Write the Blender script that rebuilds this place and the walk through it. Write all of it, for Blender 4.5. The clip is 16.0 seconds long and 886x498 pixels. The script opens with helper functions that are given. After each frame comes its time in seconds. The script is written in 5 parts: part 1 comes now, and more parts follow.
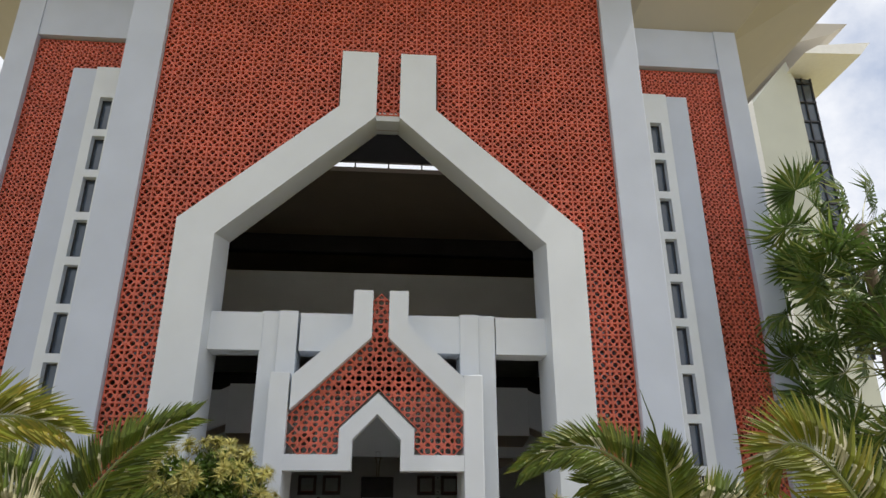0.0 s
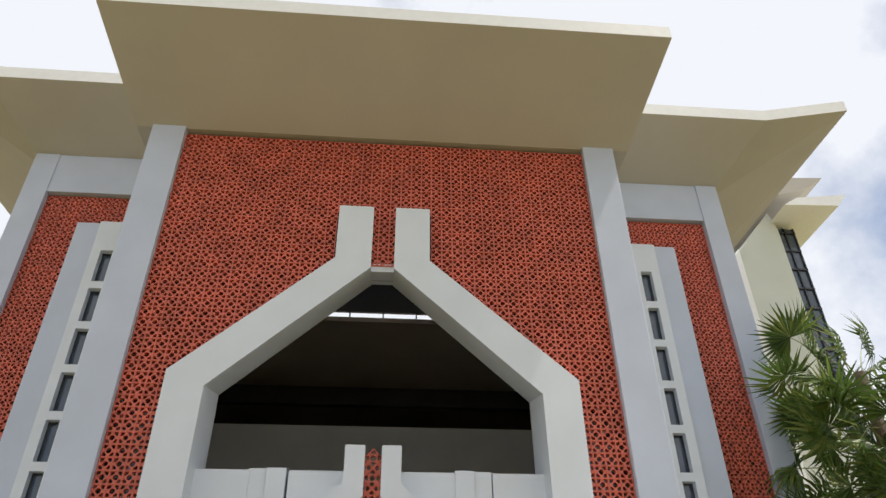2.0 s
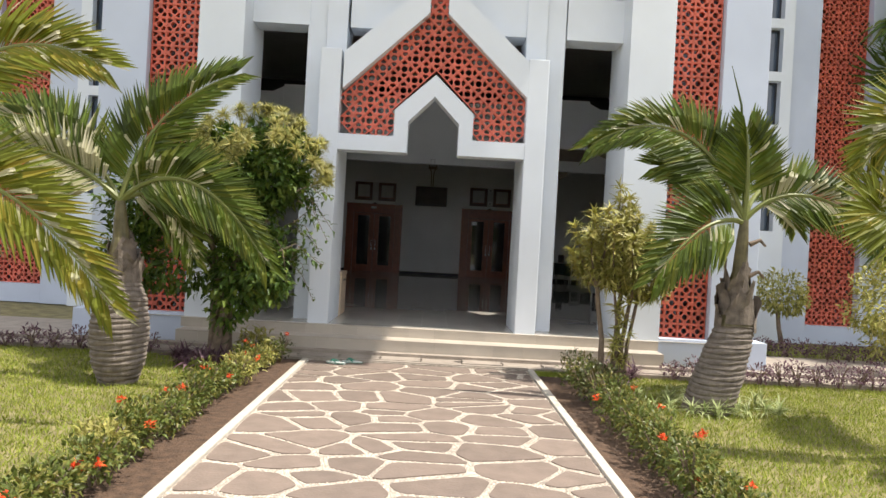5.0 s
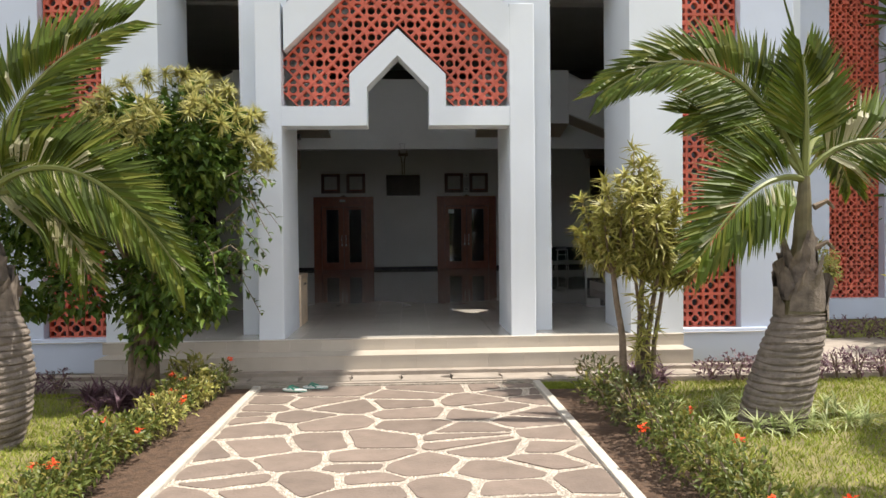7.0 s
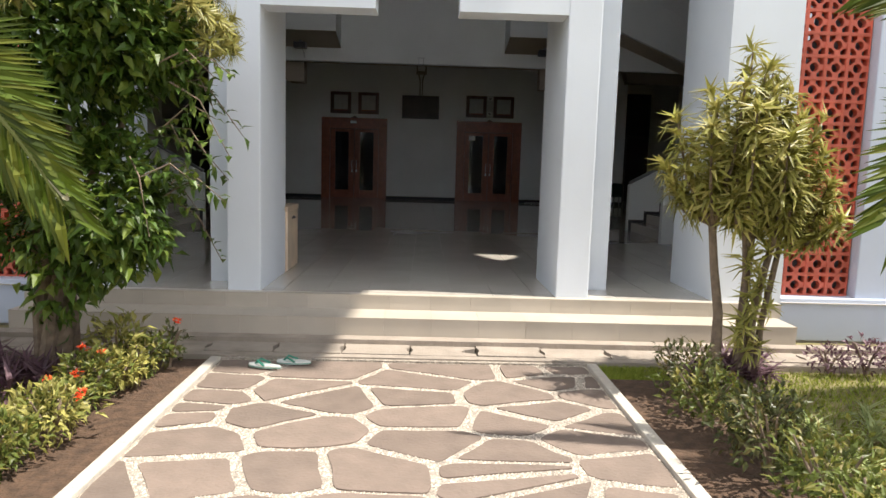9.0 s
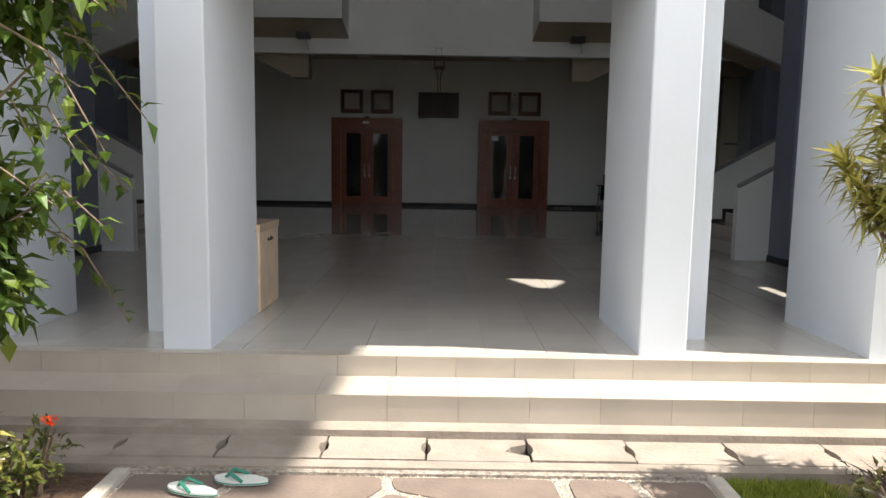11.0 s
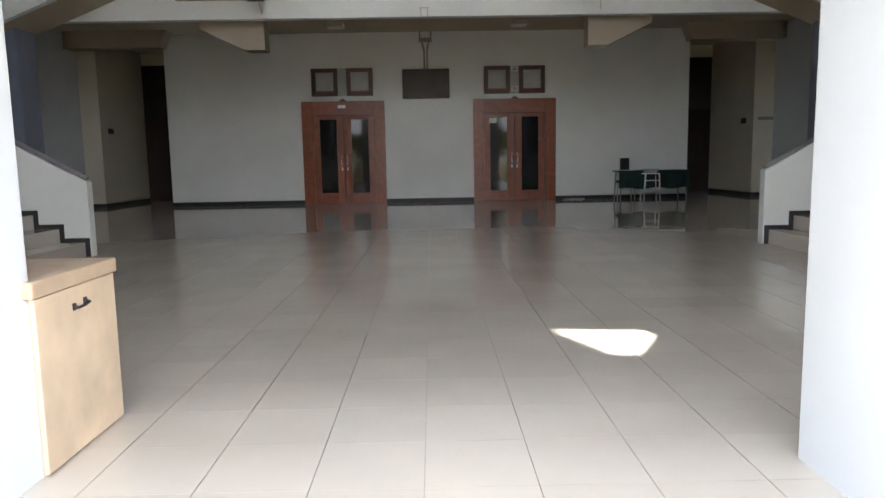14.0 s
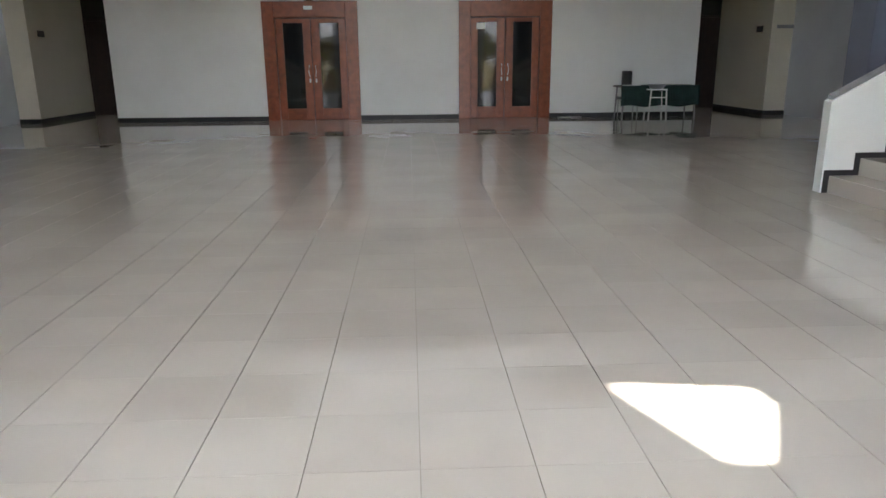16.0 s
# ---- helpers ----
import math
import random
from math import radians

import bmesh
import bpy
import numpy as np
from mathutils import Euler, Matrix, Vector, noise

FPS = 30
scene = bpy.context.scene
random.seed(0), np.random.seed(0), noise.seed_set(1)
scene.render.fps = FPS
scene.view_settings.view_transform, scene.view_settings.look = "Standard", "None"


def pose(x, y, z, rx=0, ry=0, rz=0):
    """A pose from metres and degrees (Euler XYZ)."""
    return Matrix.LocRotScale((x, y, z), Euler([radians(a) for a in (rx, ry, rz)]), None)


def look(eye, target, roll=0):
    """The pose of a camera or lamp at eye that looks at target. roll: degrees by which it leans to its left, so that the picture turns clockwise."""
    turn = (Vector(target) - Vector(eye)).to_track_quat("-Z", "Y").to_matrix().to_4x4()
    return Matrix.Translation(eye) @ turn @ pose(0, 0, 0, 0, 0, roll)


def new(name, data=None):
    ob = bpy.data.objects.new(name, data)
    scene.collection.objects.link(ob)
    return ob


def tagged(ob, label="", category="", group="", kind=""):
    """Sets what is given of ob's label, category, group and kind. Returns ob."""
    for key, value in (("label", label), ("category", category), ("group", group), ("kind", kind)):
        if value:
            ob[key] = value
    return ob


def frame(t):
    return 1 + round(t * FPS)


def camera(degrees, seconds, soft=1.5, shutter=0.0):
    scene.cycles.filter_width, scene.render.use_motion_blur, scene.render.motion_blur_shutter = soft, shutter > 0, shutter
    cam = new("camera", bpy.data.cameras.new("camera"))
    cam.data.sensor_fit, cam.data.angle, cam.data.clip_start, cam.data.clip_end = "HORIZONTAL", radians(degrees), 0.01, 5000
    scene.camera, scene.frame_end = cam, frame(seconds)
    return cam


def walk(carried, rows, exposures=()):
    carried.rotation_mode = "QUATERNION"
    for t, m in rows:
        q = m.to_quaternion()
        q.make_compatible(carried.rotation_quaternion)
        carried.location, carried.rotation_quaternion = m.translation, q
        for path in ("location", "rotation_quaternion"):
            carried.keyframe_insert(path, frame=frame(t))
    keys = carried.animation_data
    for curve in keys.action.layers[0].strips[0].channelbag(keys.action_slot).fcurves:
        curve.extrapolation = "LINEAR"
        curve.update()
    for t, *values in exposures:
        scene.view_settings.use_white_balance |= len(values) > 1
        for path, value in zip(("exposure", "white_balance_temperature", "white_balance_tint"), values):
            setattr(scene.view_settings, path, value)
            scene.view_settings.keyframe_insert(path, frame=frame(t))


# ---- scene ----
cam = camera(65.3, 16.0)
PATH = [
    (0, (0.125, -10.599, 1.75), (0.279, -8.747, 2.49), -0.0),
    (0.5, (0.146, -10.551, 1.695), (0.312, -8.761, 2.572), -0.6),
    (1, (0.16, -10.542, 1.688), (0.337, -8.838, 2.72), -0.6),
    (1.5, (0.208, -10.587, 1.72), (0.348, -8.91, 2.801), 0.1),
    (2, (0.15, -10.593, 1.763), (0.302, -8.942, 2.882), -0.6),
    (2.5, (0.128, -10.554, 1.711), (0.291, -8.849, 2.744), -0.5),
    (3, (0.112, -10.508, 1.655), (0.266, -8.752, 2.599), -0.1),
    (3.5, (0.081, -10.434, 1.552), (0.256, -8.579, 2.278), -0.5),
    (4, (0.038, -10.326, 1.39), (0.169, -8.38, 1.832), -0.9),
    (4.5, (0.127, -10.063, 1.196), (0.207, -8.073, 1.378), 0.6),
    (4.7, (0.107, -9.97, 1.205), (0.133, -7.97, 1.242), 3.3),
    (6.8, (0.125, -8.253, 1.177), (0.213, -6.257, 1.079), -0.5),
    (7, (0.133, -8.088, 1.175), (0.23, -6.091, 1.139), -0.6),
    (7.5, (0.16, -7.606, 1.178), (0.117, -5.609, 1.078), 1.2),
    (8, (0.118, -7.137, 1.196), (0.244, -5.149, 1.021), -0.1),
    (8.5, (0.136, -6.645, 1.164), (0.211, -4.657, 0.958), 1.0),
    (8.7, (0.113, -6.439, 1.158), (0.167, -4.454, 0.923), 1.7),
    (10.8, (0.097, -4.385, 1.134), (0.224, -2.404, 0.888), 0.1),
    (11, (0.093, -4.182, 1.13), (0.097, -2.195, 0.901), 0.9),
    (11.5, (0.066, -3.633, 1.109), (0.134, -1.651, 0.853), 0.9),
    (12, (0.062, -3.154, 1.146), (0.172, -1.162, 0.994), -0.3),
    (12.5, (0.066, -2.69, 1.122), (-0.098, -0.705, 0.942), 1.2),
    (13, (0.072, -2.212, 1.127), (0.063, -0.226, 0.896), -0.7),
    (13.5, (0.027, -1.651, 1.122), (-0.086, 0.341, 0.983), -0.8),
    (14, (0.044, -1.22, 1.068), (0.072, 0.764, 0.815), -1.0),
    (14.5, (0.01, -0.693, 1.039), (-0.027, 1.281, 0.722), 0.0),
    (15, (0.043, -0.205, 1.051), (0.0, 1.773, 0.752), 2.1),
    (15.2, (-0.065, -0.038, 1.12), (0.035, 1.932, 0.79), 2.2),
    (15.5, (-0.094, 0.156, 1.138), (-0.039, 2.114, 0.735), -0.7),
    (16, (-0.011, 0.464, 1.285), (0.077, 2.393, 0.764), -0.5),
]
EXPOSURE = [(0.0, 0.05), (3.0, 0.03), (3.5, 0.03), (4.0, 0.15), (4.5, 0.6), (7.0, 0.6), (8.5, 0.7), (11.0, 1.0), (12.0, 1.3), (12.5, 1.65), (13.0, 2.1), (13.5, 2.65), (14.0, 3.0), (14.5, 3.65), (15.0, 3.75), (15.5, 3.75), (16.0, 3.55)]
walk(cam, [(t, look(*a)) for t, *a in PATH], EXPOSURE)

# ---- light ----
SUN_EL, SUN_AZ = 64.8, 82.7
world = bpy.data.worlds.new("sky")
scene.world = world
world.use_nodes = True
wn = world.node_tree
sky = wn.nodes.new("ShaderNodeTexSky")
sky.sky_type = "NISHITA"
sky.sun_disc = False
sky.sun_elevation, sky.sun_rotation = radians(SUN_EL), radians(180 - SUN_AZ)
# broken bright cloud over blue
coord = wn.nodes.new("ShaderNodeTexCoord")
cloud_noise = wn.nodes.new("ShaderNodeTexNoise")
cloud_noise.inputs["Scale"].default_value, cloud_noise.inputs["Detail"].default_value = 2.2, 8
cloud_noise.inputs["Roughness"].default_value = 0.6
cloud_ramp = wn.nodes.new("ShaderNodeMapRange")
cloud_ramp.inputs[1].default_value, cloud_ramp.inputs[2].default_value = 0.26, 0.48
cloud_mix = wn.nodes.new("ShaderNodeMixRGB")
cloud_mix.inputs[2].default_value = (7.3, 7.5, 8.0, 1)
wn.links.new(coord.outputs["Generated"], cloud_noise.inputs["Vector"])
wn.links.new(cloud_noise.outputs[0], cloud_ramp.inputs[0])
wn.links.new(cloud_ramp.outputs[0], cloud_mix.inputs[0])
wn.links.new(sky.outputs[0], cloud_mix.inputs[1])
wn.links.new(cloud_mix.outputs[0], wn.nodes["Background"].inputs[0])
wn.nodes["Background"].inputs[1].default_value = 0.12
sun = new("sun", bpy.data.lights.new("sun", "SUN"))
sun.data.energy, sun.data.angle, sun.data.color = 5.0, radians(0.6), (1.0, 0.94, 0.85)
a_, e_ = radians(SUN_AZ), radians(SUN_EL)
SUN_DIR = Vector((math.sin(a_) * math.cos(e_), -math.cos(a_) * math.cos(e_), math.sin(e_)))
sun.matrix_world = look(SUN_DIR * 60, (0, 0, 0))

GROUND = -0.36


# ---- materials ----
def mat(name, color, rough=0.6, metal=0.0, vary=0.12, scale=6.0, bump=0.15, bscale=60.0, stain=0.0, stain_col=(0.2, 0.18, 0.15),
        island=0.0, obj=0.0, spec=0.5, trans=0.0, coat=0.0):
    m = bpy.data.materials.new(name)
    m.use_nodes = True
    nt = m.node_tree
    n, l = nt.nodes, nt.links
    b = n["Principled BSDF"]
    b.inputs["Roughness"].default_value = rough
    b.inputs["Metallic"].default_value = metal
    b.inputs["Specular IOR Level"].default_value = spec
    b.inputs["Coat Weight"].default_value = coat
    b.inputs["Coat Roughness"].default_value = 0.08
    geo = n.new("ShaderNodeNewGeometry")
    pos = geo.outputs["Position"]
    big = n.new("ShaderNodeTexNoise")
    big.inputs["Scale"].default_value = scale
    big.inputs["Detail"].default_value = 6
    l.new(pos, big.inputs["Vector"])
    ramp = n.new("ShaderNodeValToRGB")
    lo = [c * (1 - vary) for c in color]
    hi = [min(1, c * (1 + vary)) for c in color]
    ramp.color_ramp.elements[0].position, ramp.color_ramp.elements[1].position = 0.3, 0.7
    ramp.color_ramp.elements[0].color, ramp.color_ramp.elements[1].color = (*lo, 1), (*hi, 1)
    l.new(big.outputs[0], ramp.inputs[0])
    col = ramp.outputs[0]
    if stain:
        sn = n.new("ShaderNodeTexNoise")
        sn.inputs["Scale"].default_value = scale * 0.22
        sn.inputs["Detail"].default_value = 8
        sn.inputs["Roughness"].default_value = 0.7
        l.new(pos, sn.inputs["Vector"])
        sr = n.new("ShaderNodeMapRange")
        sr.inputs[1].default_value, sr.inputs[2].default_value = 0.52, 0.75
        sr.inputs[4].default_value = stain
        l.new(sn.outputs[0], sr.inputs[0])
        mx = n.new("ShaderNodeMixRGB")
        mx.inputs[2].default_value = (*stain_col, 1)
        l.new(sr.outputs[0], mx.inputs[0])
        l.new(col, mx.inputs[1])
        col = mx.outputs[0]
    for amount, source in ((island, geo.outputs["Random Per Island"]), (obj, None)):
        if amount:
            if source is None:
                source = n.new("ShaderNodeObjectInfo").outputs["Random"]
            hs = n.new("ShaderNodeHueSaturation")
            vr = n.new("ShaderNodeMapRange")
            vr.inputs[3].default_value, vr.inputs[4].default_value = 1 - amount, 1 + amount
            l.new(source, vr.inputs[0])
            l.new(vr.outputs[0], hs.inputs["Value"])
            l.new(col, hs.inputs["Color"])
            col = hs.outputs[0]
    l.new(col, b.inputs["Base Color"])
    if bump:
        bn = n.new("ShaderNodeTexNoise")
        bn.inputs["Scale"].default_value = bscale
        bn.inputs["Detail"].default_value = 5
        l.new(pos, bn.inputs["Vector"])
        bp = n.new("ShaderNodeBump")
        bp.inputs["Strength"].default_value = bump
        bp.inputs["Distance"].default_value = 0.02
        l.new(bn.outputs[0], bp.inputs["Height"])
        l.new(bp.outputs[0], b.inputs["Normal"])
    if trans:
        b.inputs["Transmission Weight"].default_value = trans
    return m


WHITE = mat("white_wall_paint", (0.67, 0.71, 0.76), 0.65, vary=0.04, scale=1.2, bump=0.035, bscale=30, stain=0.25, stain_col=(0.62, 0.63, 0.60))
GREY = mat("pale_blue_grey_paint", (0.51, 0.56, 0.67), 0.65, vary=0.05, scale=1.0, bump=0.035, bscale=30, stain=0.25, stain_col=(0.44, 0.47, 0.51))
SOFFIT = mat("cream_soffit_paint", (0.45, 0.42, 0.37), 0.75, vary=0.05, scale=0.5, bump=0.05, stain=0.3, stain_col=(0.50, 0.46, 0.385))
INWALL = mat("hall_wall_paint", (0.82, 0.845, 0.83), 0.6, vary=0.04, scale=0.8, bump=0.06, stain=0.3, stain_col=(0.60, 0.60, 0.55))
CREAM = mat("cream_hall_paint", (0.70, 0.66, 0.55), 0.6, vary=0.04, scale=0.8, bump=0.06, stain=0.3, stain_col=(0.60, 0.57, 0.48))
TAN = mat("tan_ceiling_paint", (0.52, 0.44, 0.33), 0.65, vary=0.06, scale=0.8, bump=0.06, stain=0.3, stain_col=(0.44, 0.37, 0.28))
COLUMN = mat("blue_grey_column_paint", (0.20, 0.23, 0.30), 0.5, vary=0.06, scale=1.0, bump=0.06)
# dark red stands for the shade seen through the block holes
SCREENBACK = mat("screen_shade_red", (0.24, 0.085, 0.06), 0.8, vary=0.2, scale=2)
BROWN = mat("brown_ceiling_and_bracket_shade", (0.42, 0.36, 0.28), 0.7, vary=0.06, scale=0.7, bump=0.05)
# near-black colour stands for the shade in unlit rooms and roof space
DARK = mat("interior_shade", (0.05, 0.05, 0.055), 0.7, vary=0.2, scale=1)
RED = mat("red_clay_block", (0.56, 0.125, 0.078), 0.6, vary=0.18, scale=3.0, bump=0.2, bscale=50, stain=0.35, stain_col=(0.52, 0.105, 0.056), island=0.08, obj=0.1)
TILE = mat("cream_polished_tile", (0.57, 0.525, 0.465), 0.045, vary=0.05, scale=1.5, bump=0.0, bscale=4, stain=0.25, stain_col=(0.54, 0.495, 0.435), obj=0.03, island=0.03, spec=0.9)


def scuffed(m, lo, hi, scale):
    """Fine scuffs: the polish varies from spot to spot."""
    nt = m.node_tree
    bs = [n for n in nt.nodes if n.type == "BSDF_PRINCIPLED"][0]
    co = nt.nodes.new("ShaderNodeTexCoord")
    no = nt.nodes.new("ShaderNodeTexNoise")
    no.inputs["Scale"].default_value = scale
    no.inputs["Detail"].default_value = 3.0
    mr = nt.nodes.new("ShaderNodeMapRange")
    mr.inputs["From Min"].default_value = 0.32
    mr.inputs["From Max"].default_value = 0.68
    mr.inputs["To Min"].default_value = lo
    mr.inputs["To Max"].default_value = hi
    nt.links.new(co.outputs["Object"], no.inputs["Vector"])
    nt.links.new(no.outputs["Fac"], mr.inputs["Value"])
    nt.links.new(mr.outputs["Result"], bs.inputs["Specular IOR Level"])


scuffed(TILE, 0.5, 0.62, 3.0)
TILE.node_tree.nodes["Principled BSDF"].inputs["IOR"].default_value = 2.0
STEPTILE = mat("beige_step_tile", (0.47, 0.415, 0.345), 0.35, vary=0.07, scale=3, bump=0.05, stain=0.35, stain_col=(0.42, 0.36, 0.29), obj=0.05)
GROUT = mat("grey_grout", (0.34, 0.31, 0.27), 0.9, vary=0.2, scale=20)
STEPJOINT = mat("beige_grout", (0.36, 0.31, 0.25), 0.9, vary=0.2, scale=20)
CONCRETE = mat("worn_concrete", (0.31, 0.262, 0.215), 0.85, vary=0.18, scale=5, bump=0.4, bscale=40, stain=0.5, stain_col=(0.24, 0.205, 0.17))
BLACKTRIM = mat("black_glazed_skirting", (0.018, 0.018, 0.02), 0.5, vary=0.2, scale=6)
WOOD = mat("red_brown_door_wood", (0.25, 0.065, 0.024), 0.3, vary=0.25, scale=8, bump=0.08, bscale=80)
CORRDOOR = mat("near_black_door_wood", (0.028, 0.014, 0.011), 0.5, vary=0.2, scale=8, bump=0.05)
DARKWOOD = mat("dark_transom_wood", (0.075, 0.022, 0.012), 0.35, vary=0.25, scale=8, bump=0.08)
GLASSDARK = mat("dark_door_glass", (0.012, 0.013, 0.014), 0.06, vary=0.1, bump=0, spec=0.8)
WINGLASS = mat("blue_window_glass", (0.05, 0.07, 0.10), 0.05, vary=0.2, scale=2, bump=0.02, bscale=3, spec=0.9)
FRAMEDARK = mat("black_window_frame", (0.03, 0.03, 0.035), 0.4)
MATTWHITE = mat("white_paint_plain", (0.80, 0.80, 0.78), 0.5, vary=0.03)
PLY = mat("pale_cabinet_veneer", (0.70, 0.55, 0.40), 0.45, vary=0.14, scale=5, bump=0.05, stain=0.3, stain_col=(0.60, 0.44, 0.29))
PLYTOP = mat("worn_cabinet_top", (0.55, 0.42, 0.30), 0.4, vary=0.12, scale=7, bump=0.05)
METAL = mat("dull_steel", (0.55, 0.55, 0.55), 0.3, 1.0, vary=0.1)
BLACK = mat("black_plastic", (0.02, 0.02, 0.022), 0.4, vary=0.2)
STONE = mat("grey_brown_paving_stone", (0.18, 0.137, 0.11), 0.8, vary=0.14, scale=6, bump=0.35, bscale=45, stain=0.3, stain_col=(0.16, 0.13, 0.11), obj=0.12)
GRAVEL = mat("white_pebble_joint", (0.33, 0.285, 0.235), 0.85, vary=0.45, scale=45, bump=0.9, bscale=70)
EDGE = mat("whitewashed_kerb", (0.50, 0.455, 0.39), 0.85, vary=0.12, scale=12, bump=0.5, bscale=60)
SOIL = mat("dark_garden_soil", (0.085, 0.05, 0.03), 0.95, vary=0.4, scale=14, bump=0.8, bscale=50)
LAWN = mat("lawn_ground", (0.21, 0.18, 0.08), 0.95, vary=0.35, scale=5, bump=0.8, bscale=60)


# ---- building helpers ----
def box(bm, x0, x1, y0, y1, z0, z1, bevel=0.0):
    r = bmesh.ops.create_cube(bm, size=1.0, matrix=Matrix.LocRotScale(((x0 + x1) / 2, (y0 + y1) / 2, (z0 + z1) / 2), None, (abs(x1 - x0), abs(y1 - y0), abs(z1 - z0))))
    if bevel:
        es = {e for v in r["verts"] for e in v.link_edges}
        bmesh.ops.bevel(bm, geom=list(es), offset=bevel, segments=2, affect="EDGES", profile=0.6)
    return bm


def prism(bm, pts, y0, y1, axis="y"):
    """A solid from an outline in x, z run along y (or y, z along x; x, y along z)."""
    def place(a, b, d):
        return {"y": (a, d, b), "x": (d, a, b), "z": (a, b, d)}[axis]
    lo = [bm.verts.new(place(a, b, y0)) for a, b in pts]
    hi = [bm.verts.new(place(a, b, y1)) for a, b in pts]
    fs = [bm.faces.new(lo), bm.faces.new(hi[::-1])]
    for i in range(len(pts)):
        j = (i + 1) % len(pts)
        fs.append(bm.faces.new((lo[j], lo[i], hi[i], hi[j])))
    bmesh.ops.recalc_face_normals(bm, faces=fs)
    return bm


def tube(bm, pts, radii, sides=8):
    """A round rod along a line of points."""
    rings = []
    up = Vector((0.13, 0.31, 1)).normalized()
    for i, p in enumerate(pts):
        d = (Vector(pts[min(i + 1, len(pts) - 1)]) - Vector(pts[max(i - 1, 0)])).normalized()
        u = d.cross(up)
        u = u.normalized() if u.length > 1e-4 else Vector((1, 0, 0))
        v = d.cross(u)
        r = radii[i] if hasattr(radii, "__len__") else radii
        rings.append([bm.verts.new(Vector(p) + (u * math.cos(k * math.tau / sides) + v * math.sin(k * math.tau / sides)) * r) for k in range(sides)])
    for a, b in zip(rings, rings[1:]):
        for k in range(sides):
            bm.faces.new((a[k], a[(k + 1) % sides], b[(k + 1) % sides], b[k]))
    bm.faces.new(rings[0][::-1])
    bm.faces.new(rings[-1])
    return bm


def mesh_from(bm, name, material):
    me = bpy.data.meshes.new(name)
    bm.normal_update()
    bm.to_mesh(me)
    bm.free()
    for m in (material if isinstance(material, (list, tuple)) else [material]):
        me.materials.append(m)
    return me


def part(name, bm, material, parent=None, label=""):
    ob = new(name, mesh_from(bm, name, material))
    if parent is not None:
        ob.parent = parent
    return tagged(ob, label) if label else ob


def slab(name, x0, x1, y0, y1, z0, z1, material, parent=None, label="", bevel=0.0):
    return part(name, box(bmesh.new(), x0, x1, y0, y1, z0, z1, bevel), material, parent, label)


def structure(ob, label, category="wall"):
    return tagged(ob, label, category, kind="structure")


def thing(name, at, label, category, group=""):
    ob = new(name)
    ob.matrix_world = at if isinstance(at, Matrix) else Matrix.Translation(at)
    return tagged(ob, label, category, group)


# ---- ground and paving ----
bm = bmesh.new()
bmesh.ops.create_grid(bm, x_segments=1, y_segments=1, size=900, matrix=Matrix.Translation((0, 0, GROUND - 0.02)))
structure(part("ground", bm, LAWN), "short green lawn around the building", "ground")
for s in (-1, 1):
    structure(slab("pavement", s * 4.45, s * 14, -0.86, 1.6, GROUND - 0.03, GROUND + 0.01, CONCRETE), "pale worn concrete apron beside the steps", "pavement")
    structure(slab("garden_bed", s * 1.46, s * 1.98, -13.5, -1.28 if s > 0 else -0.98, GROUND - 0.03, GROUND + 0.004, SOIL), "dark soil bed beside the path", "garden bed")

# ---- facade ----
CX = 0.02
def sx(s, x):
    return CX + s * x


